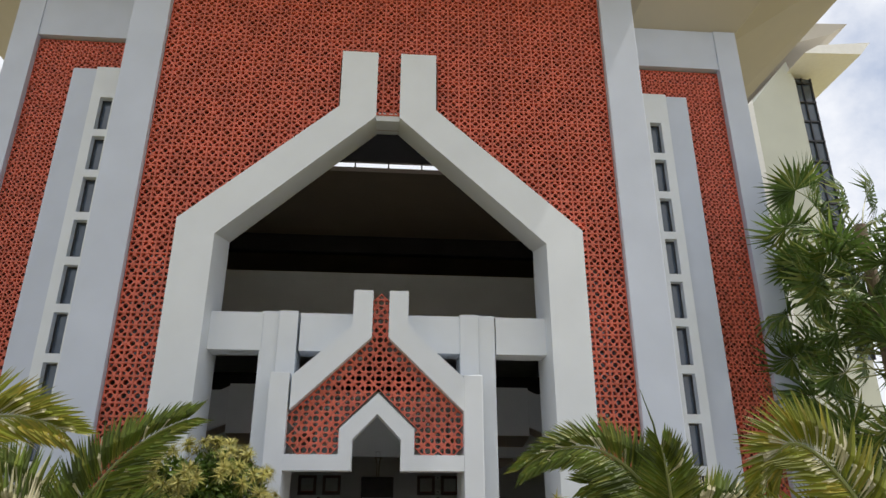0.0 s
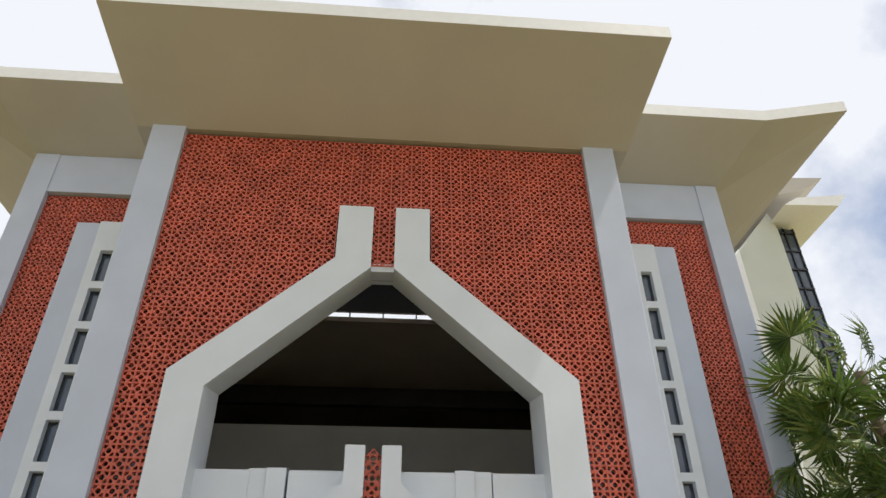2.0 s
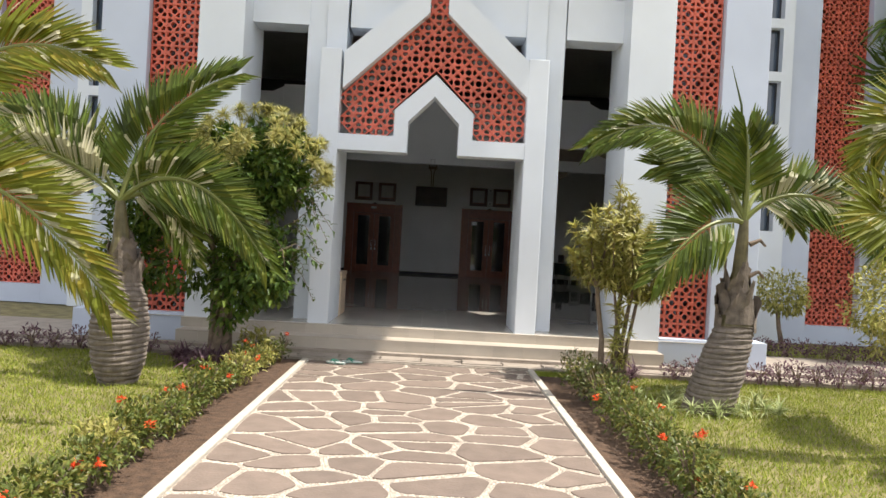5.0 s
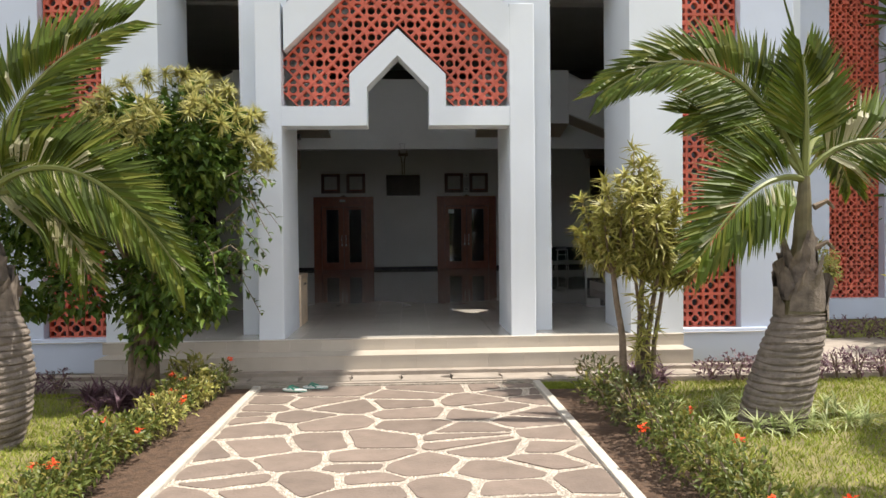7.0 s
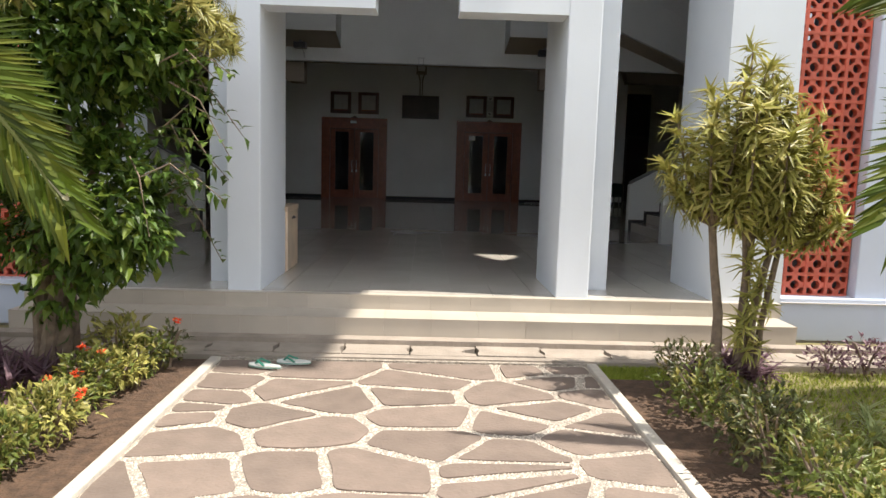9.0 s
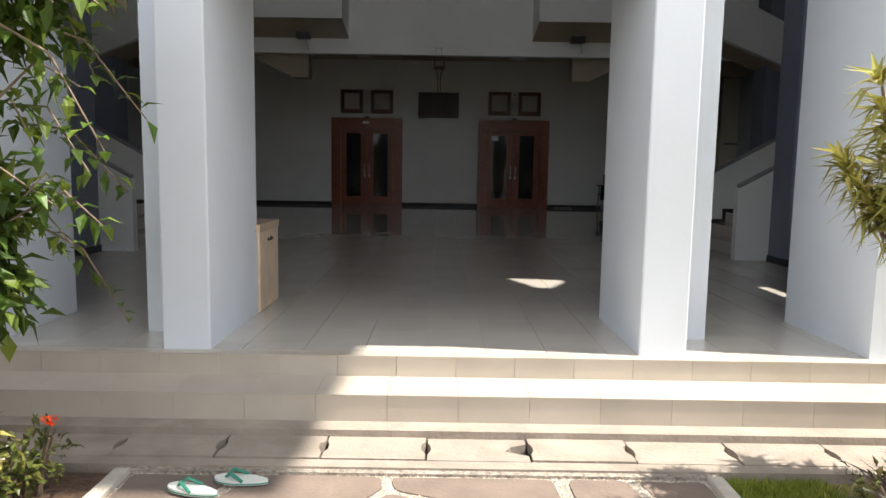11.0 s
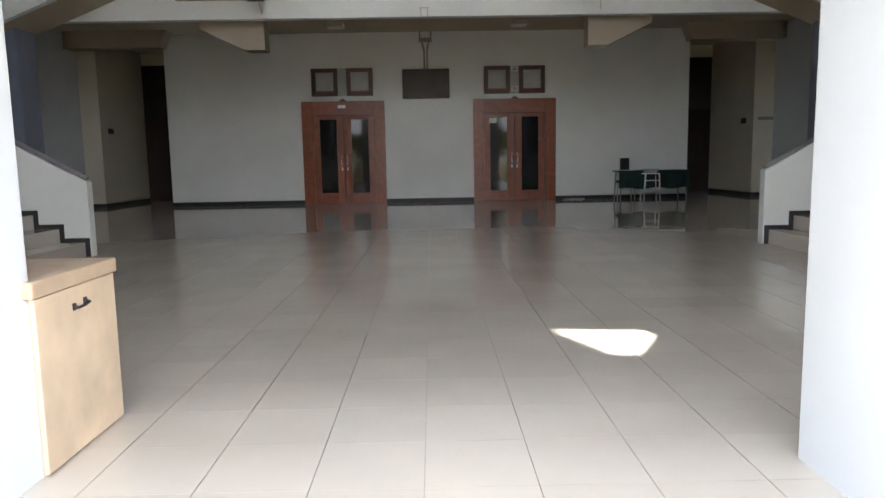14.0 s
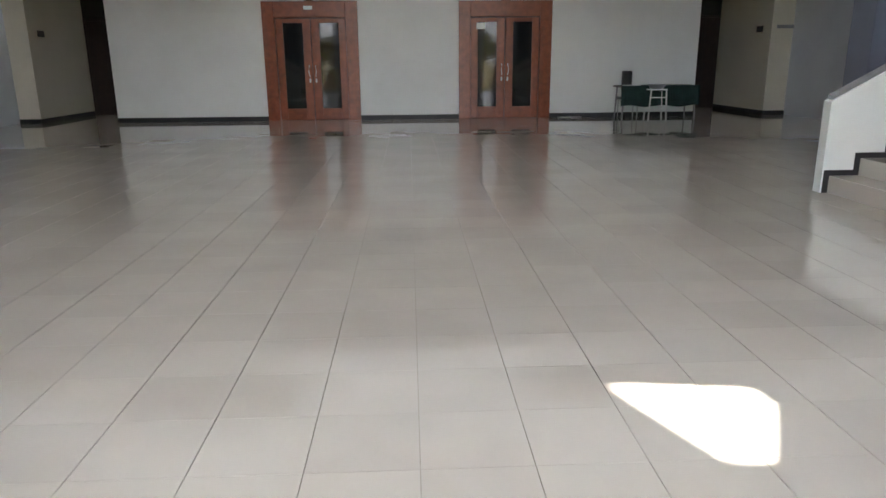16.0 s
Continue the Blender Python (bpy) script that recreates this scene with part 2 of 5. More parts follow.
for s in (-1, 1):
    structure(slab("pilaster", sx(s, 4.11), sx(s, 4.77), 0.08, 1.2, GROUND, 11.95, GREY, bevel=0.012), "tall pale blue-grey painted pilaster", "pilaster")
    structure(slab("plinth", sx(s, 3.37), sx(s, 4.95), 0.04, 0.6, GROUND, 0.04, GREY, bevel=0.012), "pale blue-grey painted plinth under the block screen", "plinth")
    bm = prism(bmesh.new(), [(sx(s, 2.735), -0.2), (sx(s, 3.37), -0.2), (sx(s, 3.37), 6.4), (sx(s, 0.86), 8.67), (sx(s, 0.86), 9.855), (sx(s, 0.21), 9.855), (sx(s, 0.21), 8.48), (sx(s, 2.735), 6.14)], 0.0, 1.07)
    for v in bm.verts:
        if v.co.y > 1 and (abs(v.co.z - 6.14) < 0.01 or abs(v.co.z - 8.48) < 0.01):
            v.co.z += 0.27
    structure(part("arch_band", bm, WHITE), "white painted pointed arch band with an upright prong", "arch")
    # portal
    structure(slab("portal_pillar", s * 1.325, s * 1.62, 0.0, 1.11, -0.2, 3.9, WHITE, bevel=0.012), "white painted portal pillar with a scuffed base", "pillar")
    bm = box(bmesh.new(), s * 1.622, s * 1.905, 0.45, 1.10, -0.2, 4.985, 0.012)
    box(bm, s * 1.318, s * 1.622, 0.40, 1.06, 3.42, 4.985, 0.01)
    structure(part("portal_post", bm, WHITE), "white painted square post behind the portal pillar", "pillar")
    bm = prism(bmesh.new(), [(sx(s, 1.31), 3.34), (sx(s, 0.13), 4.47), (sx(s, 0.13), 5.235), (sx(s, 0.435), 5.235), (sx(s, 0.435), 4.65), (sx(s, 1.31), 3.85)], -0.006, 1.0)
    structure(part("portal_gable", bm, WHITE), "white painted pointed portal gable with a prong", "arch")
    bm = prism(bmesh.new(), [(s * 1.326, 2.475), (s * 1.326, 2.70), (sx(s, 0.56), 2.70), (sx(s, 0.56), 3.07), (sx(s, 0), 3.60), (sx(s, 0), 3.29), (sx(s, 0.36), 2.92), (sx(s, 0.36), 2.475)], 0.003, 0.30)
    structure(part("portal_lintel", bm, WHITE), "white painted stepped portal lintel", "arch")
    bm = box(bmesh.new(), sx(s, 1.9), sx(s, 2.735), 0.43, 0.85, 4.33, 4.955)
    box(bm, sx(s, 0.3), sx(s, 1.30), 0.43, 0.85, 4.33, 4.955)
    structure(part("portal_beam", bm, WHITE), "white painted beam across the entrance arch", "beam")
    # backing added behind the main screen, coloured dark red for the dimness in its holes
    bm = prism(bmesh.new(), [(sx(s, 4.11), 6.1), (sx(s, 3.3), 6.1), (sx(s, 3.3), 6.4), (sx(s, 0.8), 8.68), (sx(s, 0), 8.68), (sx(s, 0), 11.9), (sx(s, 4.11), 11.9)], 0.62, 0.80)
    structure(part("screen_backing", bm, SCREENBACK), "backing added behind the upper block screen, shade put into its dark red")
    # low pointed fin wall beside the block
    bm = prism(bmesh.new(), [(0.75, GROUND), (1.0, GROUND), (1.0, 3.55), (0.75, 3.75)], sx(s, 4.775), sx(s, 4.95), axis="x")
    structure(part("fin_wall", bm, GREY), "narrow pale fin wall with a sloping top")
structure(part("arch_key", prism(bmesh.new(), [(0.22, 8.53), (1.05, 8.75), (1.05, 8.95), (0.22, 8.70)], CX - 0.22, CX + 0.22, "x"), WHITE), "white soffit between the arch bands", "arch")

# ---- wings ----
WY = 4.0
def wing(s):
    bm = box(bmesh.new(), sx(s, 8.58), sx(s, 9.18), WY - 0.16, WY + 0.6, GROUND, 14.05, 0.012)
    box(bm, sx(s, 4.95), sx(s, 8.58), WY - 0.12, WY + 0.6, 12.85, 14.05)
    box(bm, sx(s, 4.95), sx(s, 8.58), WY - 0.2, WY + 0.6, GROUND, 0.0)
    structure(part("wing_wall", bm, GREY), "pale blue-grey painted wing wall framing a block screen")
    tops = [10.92 - 1.032 * k for k in range(9)]
    x0, x1 = 6.38, 6.66
    f, b = WY - 0.45, WY + 0.5
    bay = structure(slab("wing_bay", sx(s, 4.95), sx(s, x0), f, b, GROUND, 11.75, WHITE), "white painted bay with a column of narrow windows")
    part("bay_pier", box(bmesh.new(), sx(s, x1), sx(s, 6.87), f, b, GROUND, 11.75), WHITE, bay)
    zs = [11.75] + [v for t in tops for v in (t, t - 0.85)] + [GROUND]
    for k in range(0, len(zs), 2):
        part("spandrel", box(bmesh.new(), sx(s, x0), sx(s, x1), f, b, zs[k + 1], zs[k]), WHITE, bay)
    structure(slab("wing_fin", sx(s, 6.87), sx(s, 7.48), WY - 0.3, WY + 0.5, GROUND, 11.8, GREY, bevel=0.012), "pale blue-grey painted fin beside the window bay")
    for t in tops:
        w = thing("window", (sx(s, (x0 + x1) / 2), f + 0.16, t - 0.425), "narrow blue-tinted window in a black frame", "window", "wing windows")
        h, hw = 0.425, (x1 - x0) / 2
        part("pane", box(bmesh.new(), -hw + 0.02, hw - 0.02, 0.02, 0.03, -h + 0.02, h - 0.02), WINGLASS, w)
        for a in ((-hw, -hw + 0.03, -h, h), (hw - 0.03, hw, -h, h), (-hw + 0.03, hw - 0.03, h - 0.03, h), (-hw + 0.03, hw - 0.03, -h, -h + 0.03)):
            part("frame_bar", box(bmesh.new(), a[0], a[1], 0, 0.05, a[2], a[3]), FRAMEDARK, w)
    # added backing, its dark red imitates shade behind the wing blocks
    structure(slab("wing_backing", sx(s, 4.95), sx(s, 8.58), WY + 0.62, WY + 0.8, GROUND, 12.85, SCREENBACK), "backing added behind the wing screen, shade put into its dark red")
    structure(slab("side_wall", sx(s, 9.0), sx(s, 9.16), WY + 0.6, 21, GROUND, 14.05, WHITE), "pale painted side wall of the wing")


for s in (-1, 1):
    wing(s)
# walls between entrance block and wings; the right one has an unseen angled opening on each floor, cut to shape the sun
# patches
structure(slab("return_wall", sx(-1, 4.66), sx(-1, 4.76), 1.2, WY + 0.6, GROUND, 14.05, GREY), "side wall between entrance block and wing")
bm = bmesh.new()
X0, X1 = 4.68, 4.78
box(bm, X0, X1, 1.2, 1.98, GROUND, 14.05)
box(bm, X0, X1, 2.52, WY + 0.6, GROUND, 14.05)
for z0, z1 in ((GROUND, 2.75), (3.2, 6.9), (8.8, 14.05)):
    box(bm, X0, X1, 1.98, 2.52, z0, z1)
prism(bm, [(1.98, 6.9), (2.52, 6.9), (2.52, 7.16), (2.39, 7.13), (1.98, 7.57)], X0, X1, "x")
prism(bm, [(1.98, 8.04), (2.52, 8.56), (2.52, 8.8), (1.98, 8.8)], X0, X1, "x")
structure(part("return_wall", bm, GREY), "side wall between entrance block and wing, openings added to shape sun patches")

# ---- roofs ----
def eave(name, rows, thick, label):
    """A folded eave from rows of outer and inner points, with an upright lip."""
    bm = bmesh.new()
    lo = [[bm.verts.new(p) for p in r] for r in rows]
    hi = [[bm.verts.new(Vector(p) + Vector((0, 0, thick))) for p in r] for r in rows]
    n = len(rows)
    for i in range(n - 1):
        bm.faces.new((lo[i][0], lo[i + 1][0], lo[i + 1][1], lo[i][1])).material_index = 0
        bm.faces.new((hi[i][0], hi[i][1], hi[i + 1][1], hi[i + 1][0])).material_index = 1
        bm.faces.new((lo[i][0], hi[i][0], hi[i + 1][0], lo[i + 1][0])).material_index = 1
    for i in (0, n - 1):
        bm.faces.new((lo[i][0], lo[i][1], hi[i][1], hi[i][0])).material_index = 1
    bmesh.ops.recalc_face_normals(bm, faces=bm.faces[:])
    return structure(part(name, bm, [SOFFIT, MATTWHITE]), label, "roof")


eave("roof_main", [((sx(-1, 5.3), 8.0, 12.9), (sx(-1, 4.7), 8.0, 11.74)), ((sx(-1, 5.53), -2.0, 12.88), (sx(-1, 5.1), 0.12, 11.74)),
                   ((sx(1, 5.53), -2.0, 12.88), (sx(1, 5.1), 0.12, 11.74)), ((sx(1, 5.3), 8.0, 12.9), (sx(1, 4.7), 8.0, 11.74))], 0.32, "deep cream eave with a white lip over the entrance")
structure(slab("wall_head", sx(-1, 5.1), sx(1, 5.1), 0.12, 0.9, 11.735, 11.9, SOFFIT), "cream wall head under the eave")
# deck coloured near-black: the roof space's shade is put into it
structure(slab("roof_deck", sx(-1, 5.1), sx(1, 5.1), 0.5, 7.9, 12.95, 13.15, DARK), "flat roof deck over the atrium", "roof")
for s in (-1, 1):
    eave("roof_wing", [((sx(s, 4.6), 2.1, 14.98), (sx(s, 4.6), WY, 14.02)), ((sx(s, 10.08), 2.1, 14.98), (sx(s, 9.18), WY, 14.02)),
                       ((sx(s, 12.58), 2.1, 15.55), (sx(s, 9.18), WY + 0.4, 14.02)), ((sx(s, 12.0), 22, 15.55), (sx(s, 9.18), 22, 14.02))], 0.36, "deep folded cream eave with a white lip over the wing")
    structure(slab("wing_deck", sx(s, 4.7), sx(s, 9.4), WY - 0.3, 7.9, 14.3, 14.5, SOFFIT), "flat roof deck over the wing", "roof")
structure(slab("rear_deck", -9.2, 9.2, 7.9, 22, 11.55, 11.7, BROWN), "brown painted atrium ceiling", "ceiling")

# unseen walls added to stop sky light leaking in through the roof space
for s in (-1, 1):
    structure(slab("leak_wall", sx(s, 4.98), sx(s, 5.1), WY + 0.6, 8.0, 11.55, 14.4, INWALL), "unseen plain wall added to keep sky light out of the hall")
    structure(slab("leak_wall", sx(s, 5.1), sx(s, 9.2), 7.9, 8.0, 11.55, 14.4, INWALL), "unseen plain wall added to keep sky light out of the hall")
    structure(slab("leak_wall", sx(s, 4.98), sx(s, 5.1), 0.5, WY + 0.6, 11.9, 14.4, INWALL), "unseen plain wall added to keep sky light out of the hall")

# ---- hall shell ----
BACK = 17.06
bm = bmesh.new()
for x0, x1, z0, z1 in ((-6.76, -3.30, 0, 4.4), (-3.30, -1.16, 2.64, 4.4), (-1.16, 1.15, 0, 4.4), (1.15, 3.30, 2.64, 4.4), (3.30, 6.78, 0, 4.4)):
    box(bm, x0, x1, BACK, BACK + 0.2, z0, z1)
structure(part("wall_back", bm, INWALL), "off-white hall wall between the corridor openings")
structure(slab("room_backing", -6.7, 6.7, BACK + 0.6, BACK + 0.7, 0, 4.35, DARK), "backing coloured dark for the unlit room behind the hall doors")
for x0, x1 in ((-6.76, -3.30), (-1.16, 1.15), (3.30, 6.78)):
    structure(slab("baseboard", x0, x1, BACK - 0.014, BACK, 0, 0.1, BLACKTRIM), "black glazed skirting tiles", "baseboard")
for s in (-1, 1):
    bm = box(bmesh.new(), s * 8.5, s * 9.1, BACK, BACK + 0.2, 0, 4.4)
    box(bm, s * 8.5, s * 8.62, BACK + 0.2, 19.9, 0, 4.4)
    structure(part("corridor_wall", bm, CREAM), "cream corridor wall turning out of the hall")
    structure(slab("corridor_inner", s * 6.6, s * 6.77, BACK + 0.2, 19.9, 0, 4.4, INWALL), "off-white corridor wall")
    structure(slab("corridor_head", s * 6.77, s * 8.5, BACK, BACK + 0.2, 4.05, 4.4, TAN), "tan lintel over the corridor")
    structure(slab("corridor_end", s * 6.6, s * 8.6, 19.9, 20.1, 0, 4.4, CREAM), "dim corridor end wall")
    structure(slab("baseboard", s * 8.486, s * 8.5, BACK, 19.9, 0, 0.1, BLACKTRIM), "black glazed skirting tiles", "baseboard")
    structure(slab("baseboard", s * 8.5, s * 9.1, BACK - 0.014, BACK, 0, 0.1, BLACKTRIM), "black glazed skirting tiles", "baseboard")
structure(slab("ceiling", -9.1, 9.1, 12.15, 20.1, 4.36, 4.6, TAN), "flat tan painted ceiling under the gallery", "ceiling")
structure(slab("gallery_beam", -9.1, 9.1, 11.95, 12.15, 3.71, 5.72, INWALL), "off-white gallery parapet and beam", "beam")
for s in (-1, 1):
    bm = prism(bmesh.new(), [(10.85, 4.26), (11.95, 4.04), (11.95, 5.72), (10.85, 5.72)], s * 2.08, s * 4.565, "x")
    bm.normal_update()
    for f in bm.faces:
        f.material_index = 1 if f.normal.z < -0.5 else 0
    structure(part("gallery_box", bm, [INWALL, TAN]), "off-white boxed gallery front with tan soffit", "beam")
    # beam ends browner than the tan ceiling: the shade there is in the colour
    bm = prism(bmesh.new(), [(s * 3.08, 3.22), (s * 3.45, 3.22), (s * 4.3, 3.62), (s * 4.3, 4.36), (s * 3.08, 4.36)], 12.35, 12.75)
    structure(part("ceiling_bracket", bm, BROWN), "haunched beam end under the ceiling, coloured brown for shade", "beam")
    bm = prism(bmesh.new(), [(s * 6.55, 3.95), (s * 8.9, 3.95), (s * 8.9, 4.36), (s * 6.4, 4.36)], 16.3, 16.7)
    structure(part("ceiling_bracket", bm, BROWN), "downstand beam in front of the corridor, coloured brown for shade", "beam")
structure(slab("upper_parapet", -9.1, 9.1, 12.0, 12.2, 8.0, 9.79, INWALL), "off-white upper gallery parapet")
structure(slab("upper_floor", -9.1, 9.1, 12.2, 20, 7.9, 8.1, INWALL), "upper gallery floor slab", "floor")
# gallery back wall and beam carry the upper floor's shade as colour
structure(slab("upper_back_wall", -9.1, 9.1, 20, 20.2, 4.4, 11.55, DARK), "gallery back wall, shade painted in as near-black")
structure(slab("ceiling_beam", -9.1, 9.1, 12.9, 13.2, 10.9, 11.55, DARK), "downstand beam under the roof, shade painted in as near-black", "beam")
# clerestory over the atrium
cl = structure(slab("clerestory_wall", -5, 5, 7.9, 8.0, 11.89, 13.0, DARK), "upstand over the clerestory strip, shade painted in as near-black")
for k in range(9):
    part("mullion", box(bmesh.new(), -4 + k, -3.96 + k, 7.9, 7.96, 11.7, 11.89), FRAMEDARK, cl)

# ---- steps ----
def tiled_run(name, x0, x1, y0, y1, z0, z1, pitch, label, shift=0.0):
    base = structure(slab(name, x0 + 0.004, x1 - 0.004, y0 + 0.01, y1, z0, z1 - 0.01, STEPJOINT), label, "step")
    x = x0
    first = True
    while x < x1 - 0.02:
        w = min(pitch - (shift if first else 0), x1 - x)
        first = False
        part("riser_tile", box(bmesh.new(), x + 0.001, x + w - 0.001, y0, y0 + 0.012, z0, z1 - 0.0095), STEPTILE, base)
        part("tread_tile", box(bmesh.new(), x + 0.001, x + w - 0.001, y0 - 0.004, y1, z1 - 0.009, z1), STEPTILE, base)
        x += w
    return base


tiled_run("step_lower", -3.3, 3.33, -0.43, -0.06, GROUND, -0.13, 0.40, "beige tiled lower step with worn nosing", 0.1)
tiled_run("step_upper", -3.36, 3.36, -0.085, 0.012, -0.13, 0.0, 0.36, "beige tiled upper step of the porch", 0.05)

# drain covers with finger slots
def cover(x0, x1, worn=0.0):
    y0, y1, h = -0.84, -0.56, 0.02
    e = 0.006
    pts = [(x0 + e, y0), (x1 - e, y0), (x1 - e, y0 + 0.07), (x1 - 0.028 - worn, y0 + 0.12), (x1 - 0.03 - worn * 0.6, y0 + 0.18), (x1 - e, y0 + 0.22), (x1 - e, y1), (x0 + e, y1),
           (x0 + e, y0 + 0.22), (x0 + 0.022, y0 + 0.17), (x0 + 0.022, y0 + 0.12), (x0 + e, y0 + 0.07)]
    return prism(bmesh.new(), pts, GROUND - 0.02, GROUND + 0.035, "z")
drain = structure(slab("drain_edge", -12, 12, -0.56, -0.422, GROUND - 0.05, GROUND + 0.075, CONCRETE), "rough concrete strip under the lower step", "pavement")
structure(slab("drain_channel", -12, 12, -0.84, -0.56, GROUND - 0.09, GROUND - 0.018, BLACK), "dark drain channel under the covers", "drain")
structure(slab("drain_kerb", -12, 12, -0.93, -0.845, GROUND - 0.05, GROUND + 0.03, CONCRETE), "rough concrete kerb beside the drain", "kerb")
for k in range(-20, 20):
    c = part("drain_cover", cover(0.03 + k * 0.535, 0.03 + (k + 1) * 0.535, 0.1 if k == 0 else 0.0), CONCRETE, drain)
    c.location.z = random.uniform(-0.004, 0.004)
    c.rotation_euler.x = random.uniform(-0.006, 0.006)

# ---- flagstone path ----
PX0, PX1, PY0, PY1 = -1.40, 1.40, -13.0, -0.97
path = structure(slab("path", PX0, PX1, PY0, PY1, GROUND - 0.08, GROUND + 0.002, GRAVEL), "irregular brown flagstones set in white pebbles", "path")
for s in (-1, 1):
    structure(slab("path_kerb", s * 1.40, s * 1.475, PY0, PY1, GROUND - 0.08, GROUND + 0.03, EDGE, bevel=0.008), "whitewashed kerb along the path", "kerb")
structure(slab("path_end", -1.475, 1.475, PY1, -0.93, GROUND - 0.08, GROUND + 0.018, GRAVEL), "white pebble strip at the head of the path", "path")


def clip(poly, nx, ny, d):
    out = []
    for i, a in enumerate(poly):
        b = poly[(i + 1) % len(poly)]
        da, db = a[0] * nx + a[1] * ny - d, b[0] * nx + b[1] * ny - d
        if da <= 0:
            out.append(a)
        if da * db < 0:
            t = da / (da - db)
            out.append((a[0] + (b[0] - a[0]) * t, a[1] + (b[1] - a[1]) * t))
    return out


rng = random.Random(11)
flags = []
seeds = []
while len(seeds) < 215:
    best, bd = None, -1
    for _ in range(3):
        p = (rng.uniform(PX0, PX1), rng.uniform(PY0, PY1))
        d = min([math.hypot((p[0] - q[0]) * 0.72, p[1] - q[1]) for q in seeds], default=9)
        if d > bd:
            best, bd = p, d
    seeds.append(best)
for i, p in enumerate(seeds):
    poly = [(PX0 + 0.02, PY0), (PX1 - 0.02, PY0), (PX1 - 0.02, PY1 - 0.02), (PX0 + 0.02, PY1 - 0.02)]
    for j, q in enumerate(seeds):
        if i != j and poly:
            dx, dy = (q[0] - p[0]) * 0.52, q[1] - p[1]
            n = math.hypot(q[0] - p[0], q[1] - p[1])
            if n > 2.2:
                continue
            nn = math.hypot(dx, dy)
            mx, my = (p[0] + q[0]) / 2, (p[1] + q[1]) / 2
            poly = clip(poly, dx / nn, dy / nn, (mx * dx + my * dy) / nn - rng.uniform(0.014, 0.044))
    if len(poly) < 3:
        continue
    # rounded, slightly wavy corners
    pts = []
    m = len(poly)
    for k in range(m):
        a, b, c = Vector(poly[k - 1]), Vector(poly[k]), Vector(poly[(k + 1) % m])
        r = min(0.045, (a - b).length * 0.3, (c - b).length * 0.3)
        u, v = b + (a - b).normalized() * r, b + (c - b).normalized() * r
        for t in (0, 0.5, 1):
            pts.append(tuple(u * (1 - t) ** 2 + b * 2 * t * (1 - t) + v * t * t))
        if (c - b).length > 0.25:
            w = (v + (c + (b - c).normalized() * min(0.045, (c - b).length * 0.3))) / 2
            w += Vector((rng.uniform(-1, 1), rng.uniform(-1, 1))) * 0.012
            pts.append(tuple(w))
    area = sum(pts[k - 1][0] * pts[k][1] - pts[k][0] * pts[k - 1][1] for k in range(len(pts))) / 2
    if area < 0.008:
        continue
    h = GROUND + rng.uniform(0.006, 0.011)
    flags.append(pts)
    part("flagstone", prism(bmesh.new(), pts, GROUND - 0.03, h, "z"), STONE, path)

def inside(px, py, poly):
    """Which of many points lie in an outline."""
    odd = np.zeros(len(px), bool)
    for (ax, ay), (bx, by) in zip(poly, poly[1:] + poly[:1]):
        if ay != by:
            odd ^= ((ay > py) != (by > py)) & (px < (bx - ax) * (py - ay) / (by - ay) + ax)
    return odd


def pebbles(n, seed):
    """Small pale stones lying in the joints between the flags."""
    g = np.random.default_rng(seed)
    px, py = g.uniform(PX0 + 0.01, PX1 - 0.01, n), g.uniform(-8.2, PY1 + 0.03, n)
    free = np.ones(n, bool)
    for poly in flags:
        q = np.array(poly)
        near = (px > q[:, 0].min()) & (px < q[:, 0].max()) & (py > q[:, 1].min()) & (py < q[:, 1].max())
        free[near] &= ~inside(px[near], py[near], poly)
    px, py = px[free], py[free]
    m = len(px)
    a, ra = g.uniform(0, 6.28, m), g.uniform(0.004, 0.009, m)
    rb, h = ra * g.uniform(0.6, 1.0, m), g.uniform(0.002, 0.006, m)
    vs = []
    for k in range(5):
        b = k * math.tau / 5
        vs.append(np.stack([px + np.cos(b) * ra * np.cos(a) - np.sin(b) * rb * np.sin(a), py + np.cos(b) * ra * np.sin(a) + np.sin(b) * rb * np.cos(a), np.full(m, GROUND + 0.001)], 1))
    vs.append(np.stack([px, py, GROUND + 0.003 + h], 1))
    v = np.stack(vs, 1).reshape(-1, 3)
    base = np.arange(m)[:, None] * 6
    f = np.concatenate([base + np.array([k, (k + 1) % 5, 5]) for k in range(5)])
    me = bpy.data.meshes.new("pebbles")
    me.from_pydata(v.tolist(), [], f.tolist())
    me.materials.append(PEBBLE)
    ob = new("pebbles", me)
    ob.parent = path
    ob["kind"] = "stuff"


PEBBLE = mat("white_pebble", (0.52, 0.45, 0.37), 0.7, vary=0.2, scale=8, bump=0, island=0.5)
pebbles(170000, 5)

